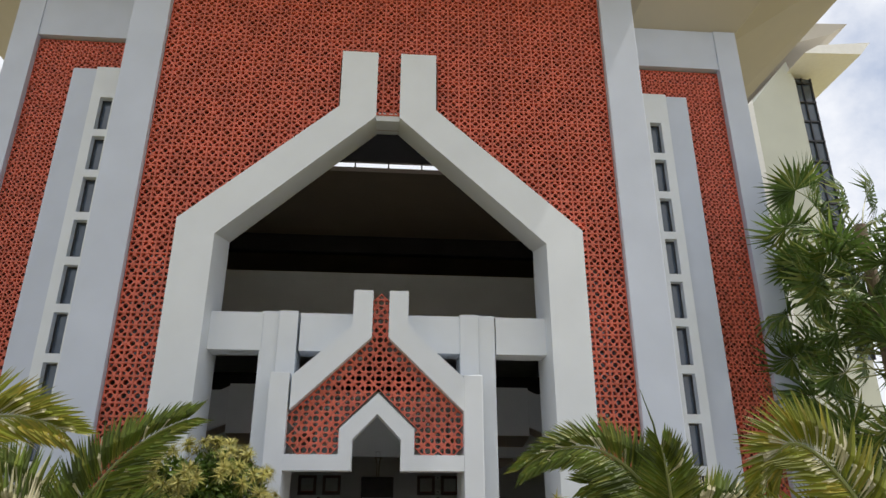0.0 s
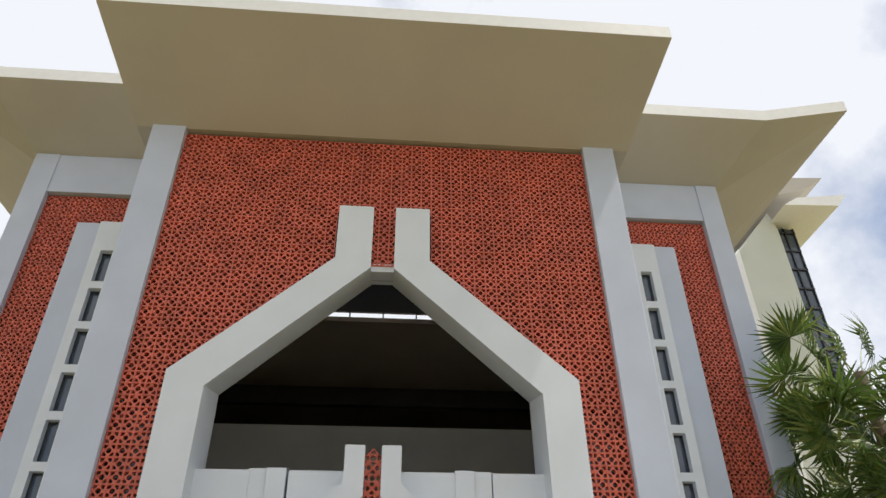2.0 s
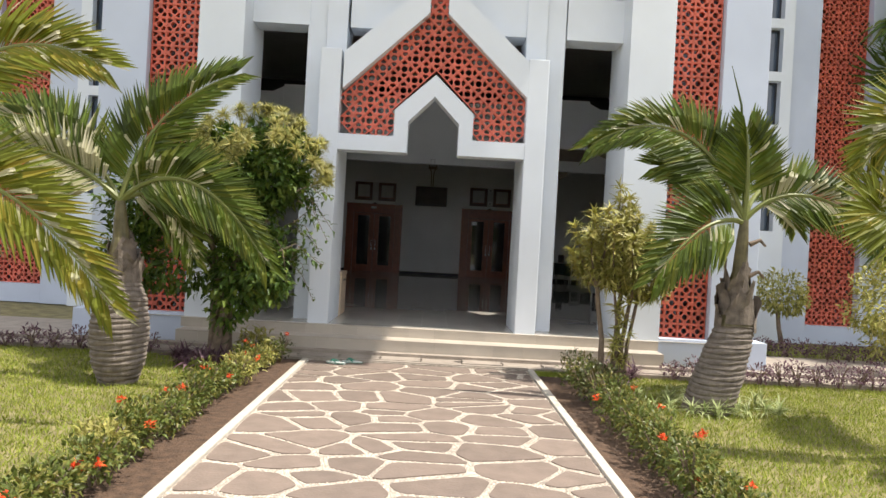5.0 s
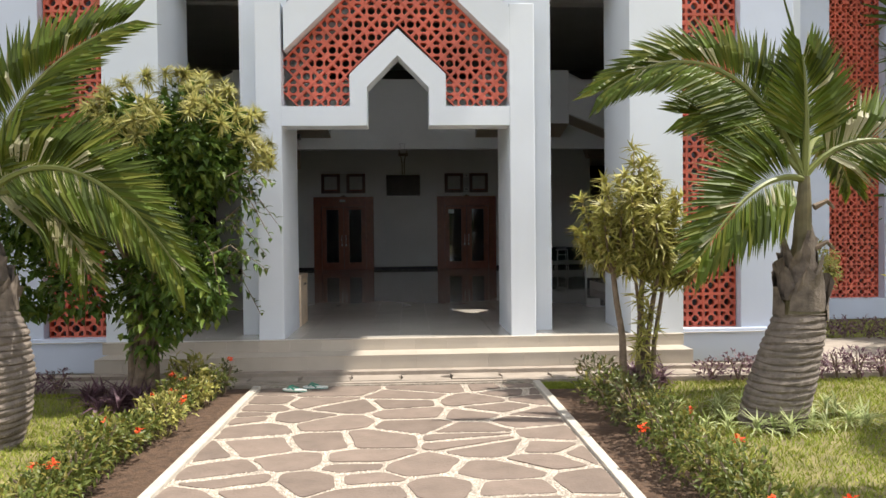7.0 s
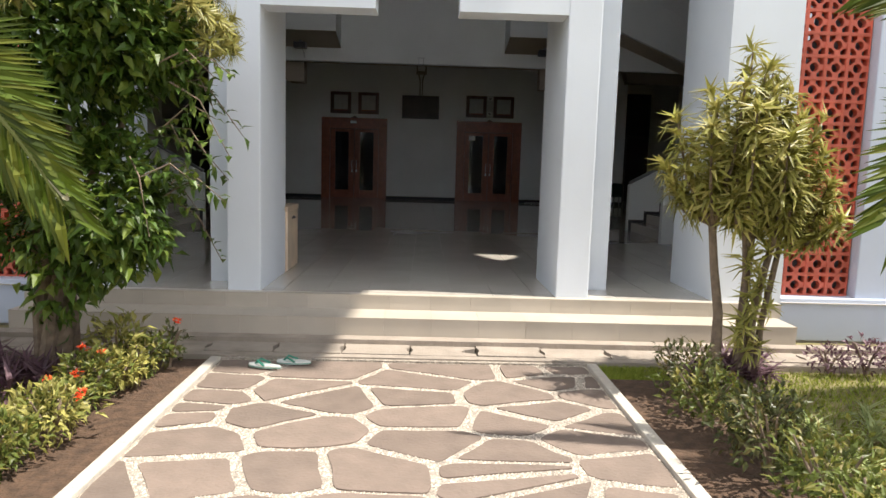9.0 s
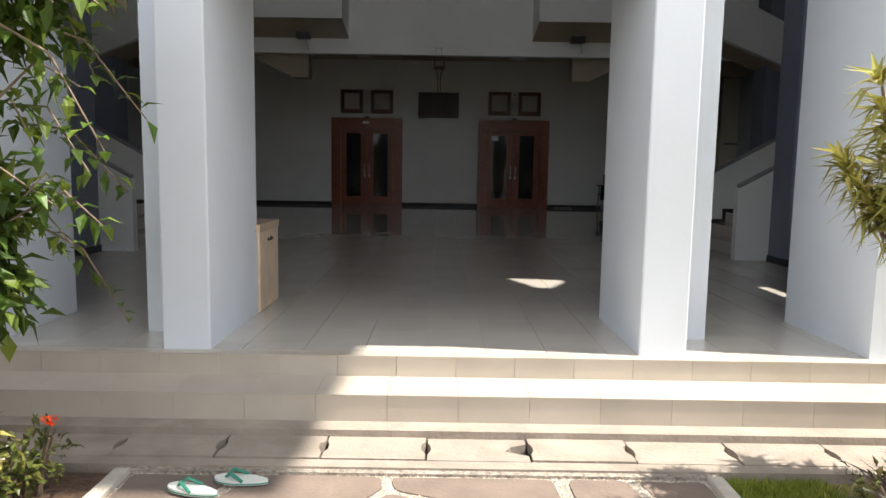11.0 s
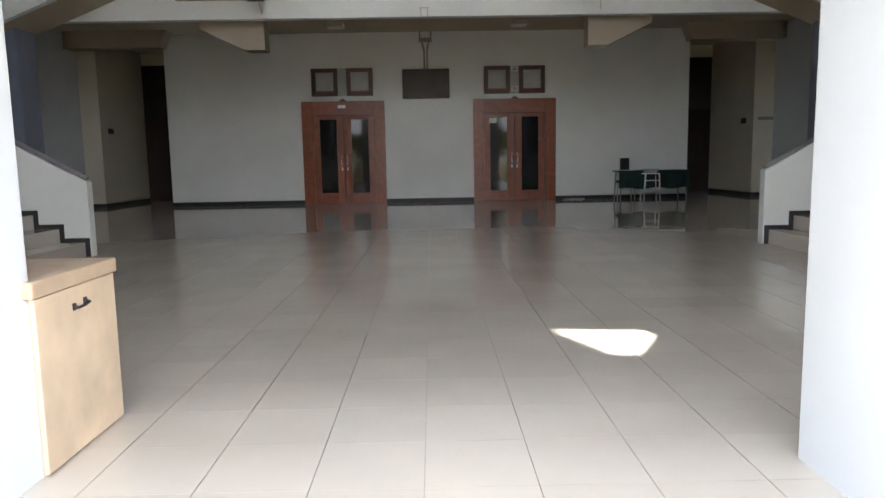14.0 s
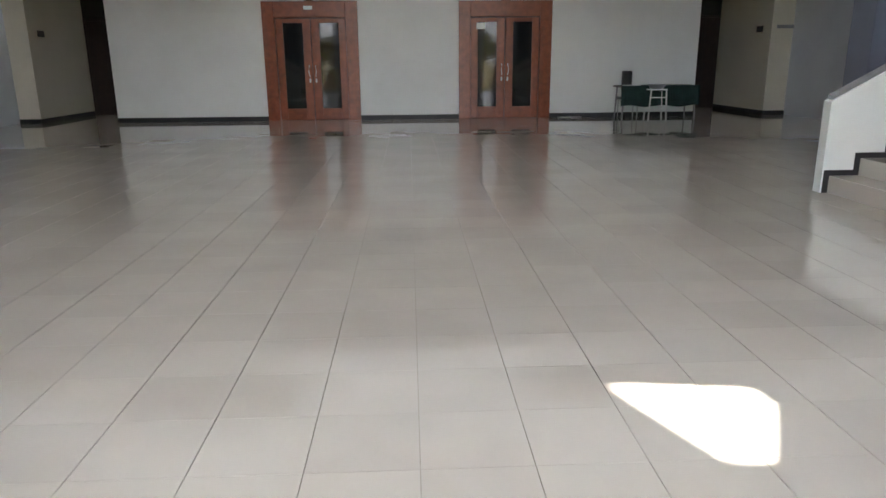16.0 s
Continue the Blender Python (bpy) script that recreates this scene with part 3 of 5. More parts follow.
# ---- stairs either side of the hall ----
def stair(s):
    st = thing("staircase", (0, 0, 0), "tiled staircase with white solid balustrades and black skirting", "staircase", "hall stairs")
    n, rise, tread, xs = 11, 0.17, 0.295, 4.12
    for k in range(n):
        part("step", box(bmesh.new(), s * (xs + k * tread), s * (xs + n * tread + 1.0), 4.96, 7.07, k * rise, (k + 1) * rise, 0.006), TILE, st)
    L = n * tread
    for y0, y1, x0, base in ((7.075, 7.20, 4.05, 0.89), (4.83, 4.95, 3.94, 0.93)):
        top = lambda x: base + 0.545 * (x - x0)
        part("balustrade", prism(bmesh.new(), [(s * x0, 0.0), (s * x0, base), (s * (xs + L + 0.9), top(xs + L + 0.9)), (s * (xs + L + 0.9), 0.0)], y0, y1), INWALL, st)
        ym = (y0 + y1) / 2
        part("handrail", tube(bmesh.new(), [(s * (x0 + 0.02), ym, base + 0.035), (s * (xs + L + 0.9), ym, top(xs + L + 0.9) + 0.035)], 0.035, 10), METALGREY, st)
        inner = y0 - 0.006 if y0 > 6 else y1
        for k in range(n):
            x = xs + k * tread
            part("skirting", box(bmesh.new(), s * (x - 0.055), s * (x + 0.005), inner, inner + 0.006, k * rise, (k + 1) * rise + 0.055), BLACKTRIM, st)
            part("skirting", box(bmesh.new(), s * (x + 0.005), s * (x + tread - 0.055), inner, inner + 0.006, (k + 1) * rise, (k + 1) * rise + 0.055), BLACKTRIM, st)
    # upper flight under the gallery, with a white flank over a sloping tan soffit
    low = lambda x: 4.53 - 0.405 * (x - 4.57)
    for k in range(11):
        x = 4.6 + k * 0.33
        part("step", box(bmesh.new(), s * x, s * (x + 0.33), 10.97, 11.93, low(x + 0.33) + 0.16, low(x) + 0.16), TILE, st)
    part("flank", prism(bmesh.new(), [(s * 4.57, 4.53), (s * 8.2, low(8.2)), (s * 8.2, 3.87), (s * 4.57, 5.65)], 10.85, 10.96), INWALL, st)
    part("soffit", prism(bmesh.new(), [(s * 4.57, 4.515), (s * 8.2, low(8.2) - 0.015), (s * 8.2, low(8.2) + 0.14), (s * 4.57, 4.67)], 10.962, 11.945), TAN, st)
    part("landing", box(bmesh.new(), s * 8.2, s * 9.0, 4.9, 10.84, 1.7, 1.87), TILE, st)
    c = thing("column", (s * 4.62, 4.52, 0), "dark blue-grey painted square column with black base", "column", "hall columns")
    part("shaft", box(bmesh.new(), -0.28, 0.28, -0.24, 0.24, 0.0, 11.55, 0.015), COLUMN, c)
    part("base_tile", box(bmesh.new(), -0.287, 0.287, -0.247, 0.247, 0, 0.09), BLACKTRIM, c)
    c = thing("column", (s * 7.6, 11.55, 0), "dark grey painted square column behind the stairs", "column", "hall columns")
    part("shaft", box(bmesh.new(), -0.48, 0.48, -0.3, 0.3, 0.0, 11.55, 0.015), COLUMN, c)


METALGREY = mat("grey_painted_rail", (0.28, 0.28, 0.29), 0.35, 0.3, vary=0.1)
for s in (-1, 1):
    stair(s)

# ---- hall doors ----
def hall_door(x, sticker):
    d = thing("double_door", (x, BACK, 0), "red-brown wooden double door with dark glass panels", "door", "hall doors")
    for s in (-1, 1):
        part("jamb", box(bmesh.new(), s * 0.80, s * 1.075, -0.05, 0.16, 0, 2.64, 0.01), WOOD, d)
        leaf = part("leaf", bmesh.new(), WOOD, d)
        bm = bmesh.new()
        for a in ((0.008, 0.19, 0.005, 2.27), (0.63, 0.79, 0.005, 2.27), (0.19, 0.63, 0.005, 0.27), (0.19, 0.63, 2.18, 2.27)):
            box(bm, s * a[0], s * a[1], 0.03, 0.08, a[2], a[3], 0.006)
        leaf.data = mesh_from(bm, "leaf", WOOD)
        part("glass", box(bmesh.new(), s * 0.19, s * 0.63, 0.05, 0.06, 0.27, 2.18), GLASSDARK, leaf)
        bm = tube(bmesh.new(), [(s * 0.07, 0.03, 1.0), (s * 0.07, -0.03, 1.02), (s * 0.085, -0.04, 1.12), (s * 0.07, -0.03, 1.22), (s * 0.07, 0.03, 1.24)], 0.011, 8)
        part("handle", bm, METAL, leaf, "chrome pull handle")
        part("lock_plate", box(bmesh.new(), s * 0.05, s * 0.09, 0.02, 0.031, 0.86, 0.95), METAL, leaf)
    part("head", box(bmesh.new(), -0.80, 0.80, -0.05, 0.16, 2.29, 2.64, 0.01), WOOD, d)
    part("inner_head", box(bmesh.new(), -0.80, 0.80, -0.02, 0.03, 2.27, 2.34, 0.006), DARKWOOD, d)
    part("crest", prism(bmesh.new(), [(-0.12, 2.64), (0.12, 2.64), (0.05, 2.68), (0, 2.71), (-0.05, 2.68)], -0.05, -0.01), DARKWOOD, d)
    if sticker:
        part("sign", box(bmesh.new(), -0.13, 0.07, -0.056, -0.051, 2.46, 2.54), MATTWHITE, d, "small white door sign")
    t = thing("transom", (x, BACK, 2.77), "pair of small wooden framed vents above the door", "window", "door transoms")
    for s in (-1, 1):
        for a in ((0.115, 0.225, 0, 0.70), (0.68, 0.79, 0, 0.70), (0.225, 0.68, 0.60, 0.70), (0.225, 0.68, 0, 0.10)):
            part("frame_bar", box(bmesh.new(), s * a[0], s * a[1], -0.05, 0.02, a[2], a[3], 0.006), DARKWOOD, t)
        part("inner_bar", box(bmesh.new(), s * 0.225, s * 0.68, -0.02, -0.014, 0.10, 0.135), WOOD, t)
        part("pane", box(bmesh.new(), s * 0.225, s * 0.68, -0.012, -0.006, 0.10, 0.60), VENT, t, "pale backing of the vent")
    part("mid_panel", box(bmesh.new(), -0.115, 0.115, -0.03, 0.0, 0.0, 0.70), VENT, t, "pale panel between the vents")
    if not sticker:
        for z in (0.06, 0.56):
            part("notice", box(bmesh.new(), -0.08, 0.08, -0.035, -0.0305, z, z + 0.12), MATTWHITE, t, "small white notice")
            for k in range(2):
                part("notice_bar", box(bmesh.new(), -0.05, 0.05, -0.038, -0.0355, z + 0.03 + k * 0.04, z + 0.05 + k * 0.04), BLACK, t)
        part("notice", box(bmesh.new(), -0.66, -0.46, -0.0, 0.029, 2.02 - 2.77, 2.16 - 2.77), MATTWHITE, t, "small white notice on the door glass")
    return d


VENT = mat("dusty_vent_board", (0.50, 0.50, 0.48), 0.7, vary=0.1, scale=4)
hall_door(-2.225, True)
hall_door(2.225, False)

# ---- things in the hall ----
cab = thing("cabinet", (-1.265, 1.08, 0), "pale worn wooden cabinet with a black drawer handle", "cabinet")
part("body", box(bmesh.new(), -0.62, -0.05, 0.012, 0.575, 0.0, 0.63, 0.006), PLY, cab)
part("door_panel", box(bmesh.new(), -0.05, -0.034, 0.0, 0.585, 0.01, 0.628, 0.004), PLY, cab)
part("top", box(bmesh.new(), -0.65, -0.026, -0.02, 0.605, 0.63, 0.69, 0.01), PLYTOP, cab, "scuffed brown cabinet top")
bm = tube(bmesh.new(), [(-0.034, 0.25, 0.553), (-0.014, 0.25, 0.55), (-0.010, 0.29, 0.553), (-0.014, 0.33, 0.556), (-0.034, 0.33, 0.56)], 0.006, 8)
box(bm, -0.036, -0.028, 0.241, 0.259, 0.54, 0.566)
box(bm, -0.036, -0.028, 0.321, 0.339, 0.546, 0.574)
part("handle", bm, BLACK, cab, "black metal pull handle")

TVGLASS = mat("dusty_dark_screen", (0.045, 0.036, 0.03), 0.45, vary=0.35, scale=2.5, bump=0)
tv = thing("television", (-0.06, BACK, 2.67), "dark flat television on a wall bracket", "television")
part("bezel", box(bmesh.new(), -0.61, 0.60, -0.10, -0.03, 0, 0.745, 0.01), BLACK, tv)
part("screen", box(bmesh.new(), -0.585, 0.575, -0.104, -0.099, 0.03, 0.72), TVGLASS, tv)
part("bracket", box(bmesh.new(), -0.15, 0.15, -0.03, 0.0, 0.2, 0.6), METALGREY, tv)
CONDUIT = mat("cream_plastic_conduit", (0.30, 0.26, 0.20), 0.5, vary=0.15)
cd = thing("conduit", (-0.06, BACK, 3.40), "pair of thin cables running up the wall", "cable")
for x in (-0.07, 0.07):
    part("cable", tube(bmesh.new(), [(x * 0.5, -0.02, 0.0), (x * 0.55, -0.02, 0.45), (x * 0.9, -0.025, 0.62), (x * 1.9, -0.03, 0.78), (x * 2.1, -0.03, 0.97)], 0.022, 6), CONDUIT, cd)
part("junction", box(bmesh.new(), -0.17, 0.17, -0.07, 0.0, 0.70, 0.80, 0.01), CONDUIT, cd)
for s in (-1, 1):
    sp = thing("loudspeaker", (s * 3.03, 11.5, 4.03), "small black loudspeaker under the gallery", "loudspeaker", "hall loudspeakers")
    part("case", box(bmesh.new(), -0.15, 0.15, -0.12, 0.12, -0.09, 0.05, 0.015), BLACK, sp)
    part("bracket", box(bmesh.new(), -0.03, 0.03, -0.03, 0.03, 0.05, 0.12), METALGREY, sp)
    part("lead", tube(bmesh.new(), [(0.06, 0, -0.09), (0.09, 0.02, -0.22), (0.10, 0.1, -0.30)], 0.006, 6), METALGREY, sp)
hk = thing("lamp_hook", (-0.04, 11.93, 3.70), "small metal lamp bracket on the gallery beam", "bracket")
for x in (-0.06, 0.06):
    part("rod", tube(bmesh.new(), [(x, 0, 0), (x, -0.01, 0.16)], 0.008, 6), METAL, hk)
part("bar", tube(bmesh.new(), [(-0.1, -0.01, 0.16), (0.1, -0.01, 0.16)], 0.008, 6), METAL, hk)
for x in (-2.2, 2.2):
    cl_ = thing("ceiling_light", (x, 15.9, 4.36), "unlit square ceiling light fitting", "lamp", "hall ceiling lights")
    part("frame", box(bmesh.new(), -0.2, 0.2, -0.2, 0.2, -0.09, 0.0, 0.01), CREAM, cl_)
    part("diffuser", box(bmesh.new(), -0.17, 0.17, -0.17, 0.17, -0.10, -0.088), MATTWHITE, cl_)

GREEN = mat("dark_green_cloth", (0.006, 0.028, 0.024), 0.8, vary=0.25, scale=9, bump=0.2, bscale=30)
tb = thing("reception_table", (5.60, 16.40, 0), "long table with a dark green cloth by the wall", "table")
part("tabletop", box(bmesh.new(), -0.88, 0.88, -0.34, 0.34, 0.71, 0.74, 0.005), DARKWOOD, tb)
bm = bmesh.new()
nseg = 40
top = [bm.verts.new((-0.89 + 1.78 * k / nseg, -0.35, 0.745)) for k in range(nseg + 1)]
low = [bm.verts.new((-0.89 + 1.78 * k / nseg, -0.352 - 0.02 * math.sin(k * 1.1), 0.30 + 0.02 * math.sin(k * 0.37))) for k in range(nseg + 1)]
back = [bm.verts.new((-0.89 + 1.78 * k / nseg, 0.35, 0.745)) for k in range(nseg + 1)]
for k in range(nseg):
    bm.faces.new((top[k], low[k], low[k + 1], top[k + 1]))
    bm.faces.new((top[k], top[k + 1], back[k + 1], back[k]))
part("cloth", bm, GREEN, tb, "dark green hanging cloth")
for x in (-0.8, 0.8):
    for y in (-0.28, 0.28):
        part("leg", tube(bmesh.new(), [(x, y, 0.71), (x * 1.04, y * 1.05, 0.0)], 0.018, 8), METALGREY, tb)
ch = thing("chair", (5.08, 16.72, 0), "black upholstered chair behind the table", "chair")
part("seat", box(bmesh.new(), -0.22, 0.22, -0.2, 0.2, 0.42, 0.48, 0.02), BLACK, ch)
part("backrest", box(bmesh.new(), -0.12, 0.12, 0.16, 0.2, 0.60, 1.06, 0.03), BLACK, ch)
part("back_post", box(bmesh.new(), -0.03, 0.03, 0.17, 0.19, 0.44, 0.62), METAL, ch)
for x in (-0.18, 0.18):
    for y in (-0.16, 0.16):
        part("leg", tube(bmesh.new(), [(x, y, 0.43), (x, y, 0)], 0.013, 8), METAL, ch)
pp = thing("papers", (4.98, 16.2, 0.748), "white papers lying on the green table", "papers")
part("sheet", box(bmesh.new(), -0.18, 0.18, -0.1, 0.1, 0, 0.012), MATTWHITE, pp)
stl = thing("stool", (5.46, 15.92, 0), "white metal stool holding a basin", "stool")
for x in (-0.2, 0.2):
    for y in (-0.15, 0.15):
        part("leg", tube(bmesh.new(), [(x * 0.85, y, 0.66), (x, y, 0)], 0.017, 8), MATTWHITE, stl)
    part("rail", tube(bmesh.new(), [(x * 0.95, -0.15, 0.24), (x * 0.95, 0.15, 0.24)], 0.012, 8), MATTWHITE, stl)
for z in (0.24, 0.5):
    part("rung", tube(bmesh.new(), [(-0.19, -0.15, z), (0.19, -0.15, z)], 0.012, 8), MATTWHITE, stl)
part("seat", box(bmesh.new(), -0.19, 0.19, -0.17, 0.17, 0.655, 0.68, 0.008), MATTWHITE, stl)
bs = thing("basin", (5.46, 15.92, 0.68), "shallow steel basin standing on the stool", "basin")
bm = bmesh.new()
prof = [(0.13, 0.0), (0.20, 0.10), (0.22, 0.105), (0.20, 0.09), (0.12, 0.012)]
rings = [[bm.verts.new((r * math.cos(k * math.tau / 20), r * math.sin(k * math.tau / 20), z)) for k in range(20)] for r, z in prof]
for a, b in zip(rings, rings[1:]):
    for k in range(20):
        bm.faces.new((a[k], a[(k + 1) % 20], b[(k + 1) % 20], b[k]))
bm.faces.new(rings[-1])
bm.faces.new(rings[0][::-1])
part("bowl", bm, METAL, bs)
for s in (-1, 1):
    cdr = thing("corridor_door", (s * 7.64, 19.88, 0), "dark wooden double door under a dark panel added for the dimness", "door", "corridor doors")
    # leaves widened and glass panel added so the corridor end stays dim
    for k in (-1, 1):
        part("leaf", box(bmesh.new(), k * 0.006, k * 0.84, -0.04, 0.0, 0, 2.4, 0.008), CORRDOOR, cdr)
    part("transom", box(bmesh.new(), -0.84, 0.84, -0.03, 0.0, 2.46, 4.0), GLASSDARK, cdr, "dark glass panel added for the dimness over the door")
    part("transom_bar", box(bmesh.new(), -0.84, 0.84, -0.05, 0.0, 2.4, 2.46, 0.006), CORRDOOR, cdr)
    part("handle", tube(bmesh.new(), [(-s * 0.36, -0.04, 1.0), (-s * 0.36, -0.09, 1.0), (-s * 0.26, -0.09, 1.0)], 0.012, 8), METAL, cdr)
    sw = thing("switch_plate", (s * 8.485, 17.6, 2.0), "small dark switch plate on the corridor wall", "switch", "switch plates")
    part("plate", box(bmesh.new(), -0.012, 0.012, -0.14, 0.14, -0.07, 0.07, 0.004), BLACK, sw)
sg = thing("wall_plaque", (8.82, BACK - 0.012, 2.03), "small grey plaque on the cream wall", "sign")
part("plate", box(bmesh.new(), -0.2, 0.2, -0.012, 0.012, -0.04, 0.04, 0.003), METALGREY, sg)
rg = thing("floor_cloth", (3.75, 16.85, 0), "crumpled pale cloth lying by the skirting", "cloth")
bm = bmesh.new()
bmesh.ops.create_grid(bm, x_segments=12, y_segments=5, size=0.5, matrix=Matrix.Diagonal((0.55, 0.24, 1, 1)))
for v in bm.verts:
    v.co.z = 0.012 + 0.035 * abs(noise.noise(v.co * 9)) 
part("fabric", bm, MATTWHITE, rg)

# ---- sandals at the head of the path ----
SANDW = mat("white_rubber", (0.72, 0.74, 0.70), 0.6, vary=0.05)
SANDG = mat("green_rubber_strap", (0.03, 0.22, 0.15), 0.5, vary=0.1)
def sandal(x, y, rz):
    sd = thing("flip_flop", pose(x, y, GROUND + 0.018, 0, 0, rz), "white flip-flop with green straps on the flagstones", "sandal", "pair of flip-flops")
    out = [(0.035 * math.sin(a) * (1 + 0.28 * math.cos(a)) * 1.25, 0.13 * math.cos(a)) for a in [k * math.tau / 24 for k in range(24)]]
    part("sole", prism(bmesh.new(), out, 0.0, 0.02, "z"), SANDW, sd)
    part("edge", prism(bmesh.new(), [(a * 1.02, b * 1.02) for a, b in out], 0.003, 0.009, "z"), SANDG, sd)
    for k in (-1, 1):
        part("strap", tube(bmesh.new(), [(0, 0.075, 0.018), (k * 0.025, 0.045, 0.05), (k * 0.045, -0.02, 0.02)], 0.008, 6), SANDG, sd)
sandal(-1.02, -1.19, 72)
sandal(-0.83, -1.08, 84)

# ---- garden ----
def leafmat(name, c, c2, rough=0.42, island=0.3):
    m = mat(name, c, rough, vary=0.2, scale=4, bump=0.1, bscale=60, island=island)
    nt = m.node_tree
    b = nt.nodes["Principled BSDF"]
    src = b.inputs["Base Color"].links[0].from_socket
    geo = nt.nodes.new("ShaderNodeNewGeometry")
    mx = nt.nodes.new("ShaderNodeMixRGB")
    mx.inputs[2].default_value = (*c2, 1)
    rr = nt.nodes.new("ShaderNodeMapRange")
    rr.inputs[1].default_value, rr.inputs[2].default_value = 0.55, 1.0
    rr.inputs[4].default_value = 0.85
    mul = nt.nodes.new("ShaderNodeMath")
    b.inputs["Specular IOR Level"].default_value = 0.3
    mul.operation = "FRACT"
    m2 = nt.nodes.new("ShaderNodeMath")
    m2.operation = "MULTIPLY"
    m2.inputs[1].default_value = 7.31
    nt.links.new(geo.outputs["Random Per Island"], m2.inputs[0])
    nt.links.new(m2.outputs[0], mul.inputs[0])
    nt.links.new(mul.outputs[0], rr.inputs[0])
    nt.links.new(rr.outputs[0], mx.inputs[0])
    nt.links.new(src, mx.inputs[1])
    nt.links.new(mx.outputs[0], b.inputs["Base Color"])
    tr = nt.nodes.new("ShaderNodeBsdfTranslucent")
    nt.links.new(mx.outputs[0], tr.inputs[0])
    ad = nt.nodes.new("ShaderNodeMixShader")
    ad.inputs[0].default_value = 0.3
    nt.links.new(b.outputs[0], ad.inputs[1])
    nt.links.new(tr.outputs[0], ad.inputs[2])
    nt.links.new(ad.outputs[0], nt.nodes["Material Output"].inputs[0])
    return m


PALMLEAF = leafmat("palm_leaflet", (0.075, 0.11, 0.010), (0.18, 0.19, 0.025), 0.5, 0.45)
PALMDRY = leafmat("sun_bleached_leaflet", (0.40, 0.38, 0.22), (0.52, 0.48, 0.33), 0.5, 0.2)
YPALM = leafmat("yellowing_palm_leaflet", (0.15, 0.17, 0.012), (0.32, 0.25, 0.03), 0.5, 0.25)
RACHIS = mat("palm_rachis", (0.17, 0.19, 0.05), 0.5, vary=0.15)
FANLEAF = leafmat("fan_palm_leaf", (0.08, 0.135, 0.028), (0.25, 0.28, 0.065), 0.4, 0.35)
VINELEAF = leafmat("vine_leaf", (0.07, 0.125, 0.02), (0.20, 0.25, 0.04), 0.4, 0.35)
YLEAF = leafmat("variegated_leaf", (0.34, 0.31, 0.09), (0.18, 0.21, 0.045), 0.4, 0.3)
OLIVE = leafmat("olive_strap_leaf", (0.30, 0.29, 0.07), (0.58, 0.50, 0.18), 0.4, 0.3)
HEDGE = leafmat("hedge_leaf", (0.10, 0.125, 0.025), (0.24, 0.20, 0.045), 0.4, 0.35)
HEDGEDARK = leafmat("bronze_hedge_leaf", (0.07, 0.08, 0.025), (0.16, 0.12, 0.04), 0.35, 0.35)
PURPLE = leafmat("purple_ground_leaf", (0.13, 0.07, 0.09), (0.30, 0.20, 0.22), 0.5, 0.3)
SPIDER = leafmat("striped_pale_leaf", (0.40, 0.44, 0.20), (0.20, 0.28, 0.08), 0.45, 0.25)
FLOWER = leafmat("red_orange_petal", (0.65, 0.07, 0.02), (0.75, 0.20, 0.05), 0.5, 0.2)
GRASS = leafmat("grass_blade", (0.225, 0.275, 0.035), (0.44, 0.43, 0.09), 0.6, 0.3)
TRUNK = mat("grey_ringed_palm_trunk", (0.17, 0.14, 0.115), 0.85, vary=0.3, scale=14, bump=0.5, bscale=60, stain=0.4, stain_col=(0.12, 0.10, 0.08))
SHEATH = mat("dry_papery_sheath", (0.15, 0.12, 0.095), 0.8, vary=0.4, scale=12, bump=0.4, bscale=50)
SHAFT = mat("green_brown_crownshaft", (0.13, 0.11, 0.05), 0.55, vary=0.3, scale=10, bump=0.1)
BARK = mat("grey_brown_bark", (0.19, 0.14, 0.10), 0.85, vary=0.3, scale=18, bump=0.5, bscale=60)


class Leaves:
    """Collects leaf blades into one mesh."""

    def __init__(self):
        self.v, self.f = [], []

    def blade(self, p, d, n, length, width, bend=0.25, wide_at=0.45):
        d = d.normalized()
        side = d.cross(n)
        side = side.normalized() if side.length > 1e-5 else Vector((1, 0, 0))
        up = side.cross(d)
        i = len(self.v)
        m = p + d * (length * wide_at) + up * (bend * length * 0.12)
        e = p + d * length - up * (bend * length * 0.5)
        w = side * (width / 2)
        fold = up * (width * 0.18)
        self.v += [tuple(p), tuple(m - w + fold), tuple(m), tuple(m + w + fold), tuple(e)]
        self.f += [(i, i + 2, i + 1), (i, i + 3, i + 2), (i + 1, i + 2, i + 4), (i + 2, i + 3, i + 4)]

    def link(self, name, material, parent=None, label="", smooth=False):
        me = bpy.data.meshes.new(name)
        me.from_pydata(self.v, [], self.f)
        me.materials.append(material)
        ob = new(name, me)
        if parent is not None:
            ob.parent = parent
        return tagged(ob, label) if label else ob


def rand_dir(r, zmin=-1.0):
    while True:
        v = Vector((r.gauss(0, 1), r.gauss(0, 1), r.gauss(0, 1))).normalized()
        if v.z >= zmin:
            return v


def bez(p, t):
    a = [Vector(q) for q in p]
    while len(a) > 1:
        a = [u.lerp(v, t) for u, v in zip(a, a[1:])]
    return a[0]


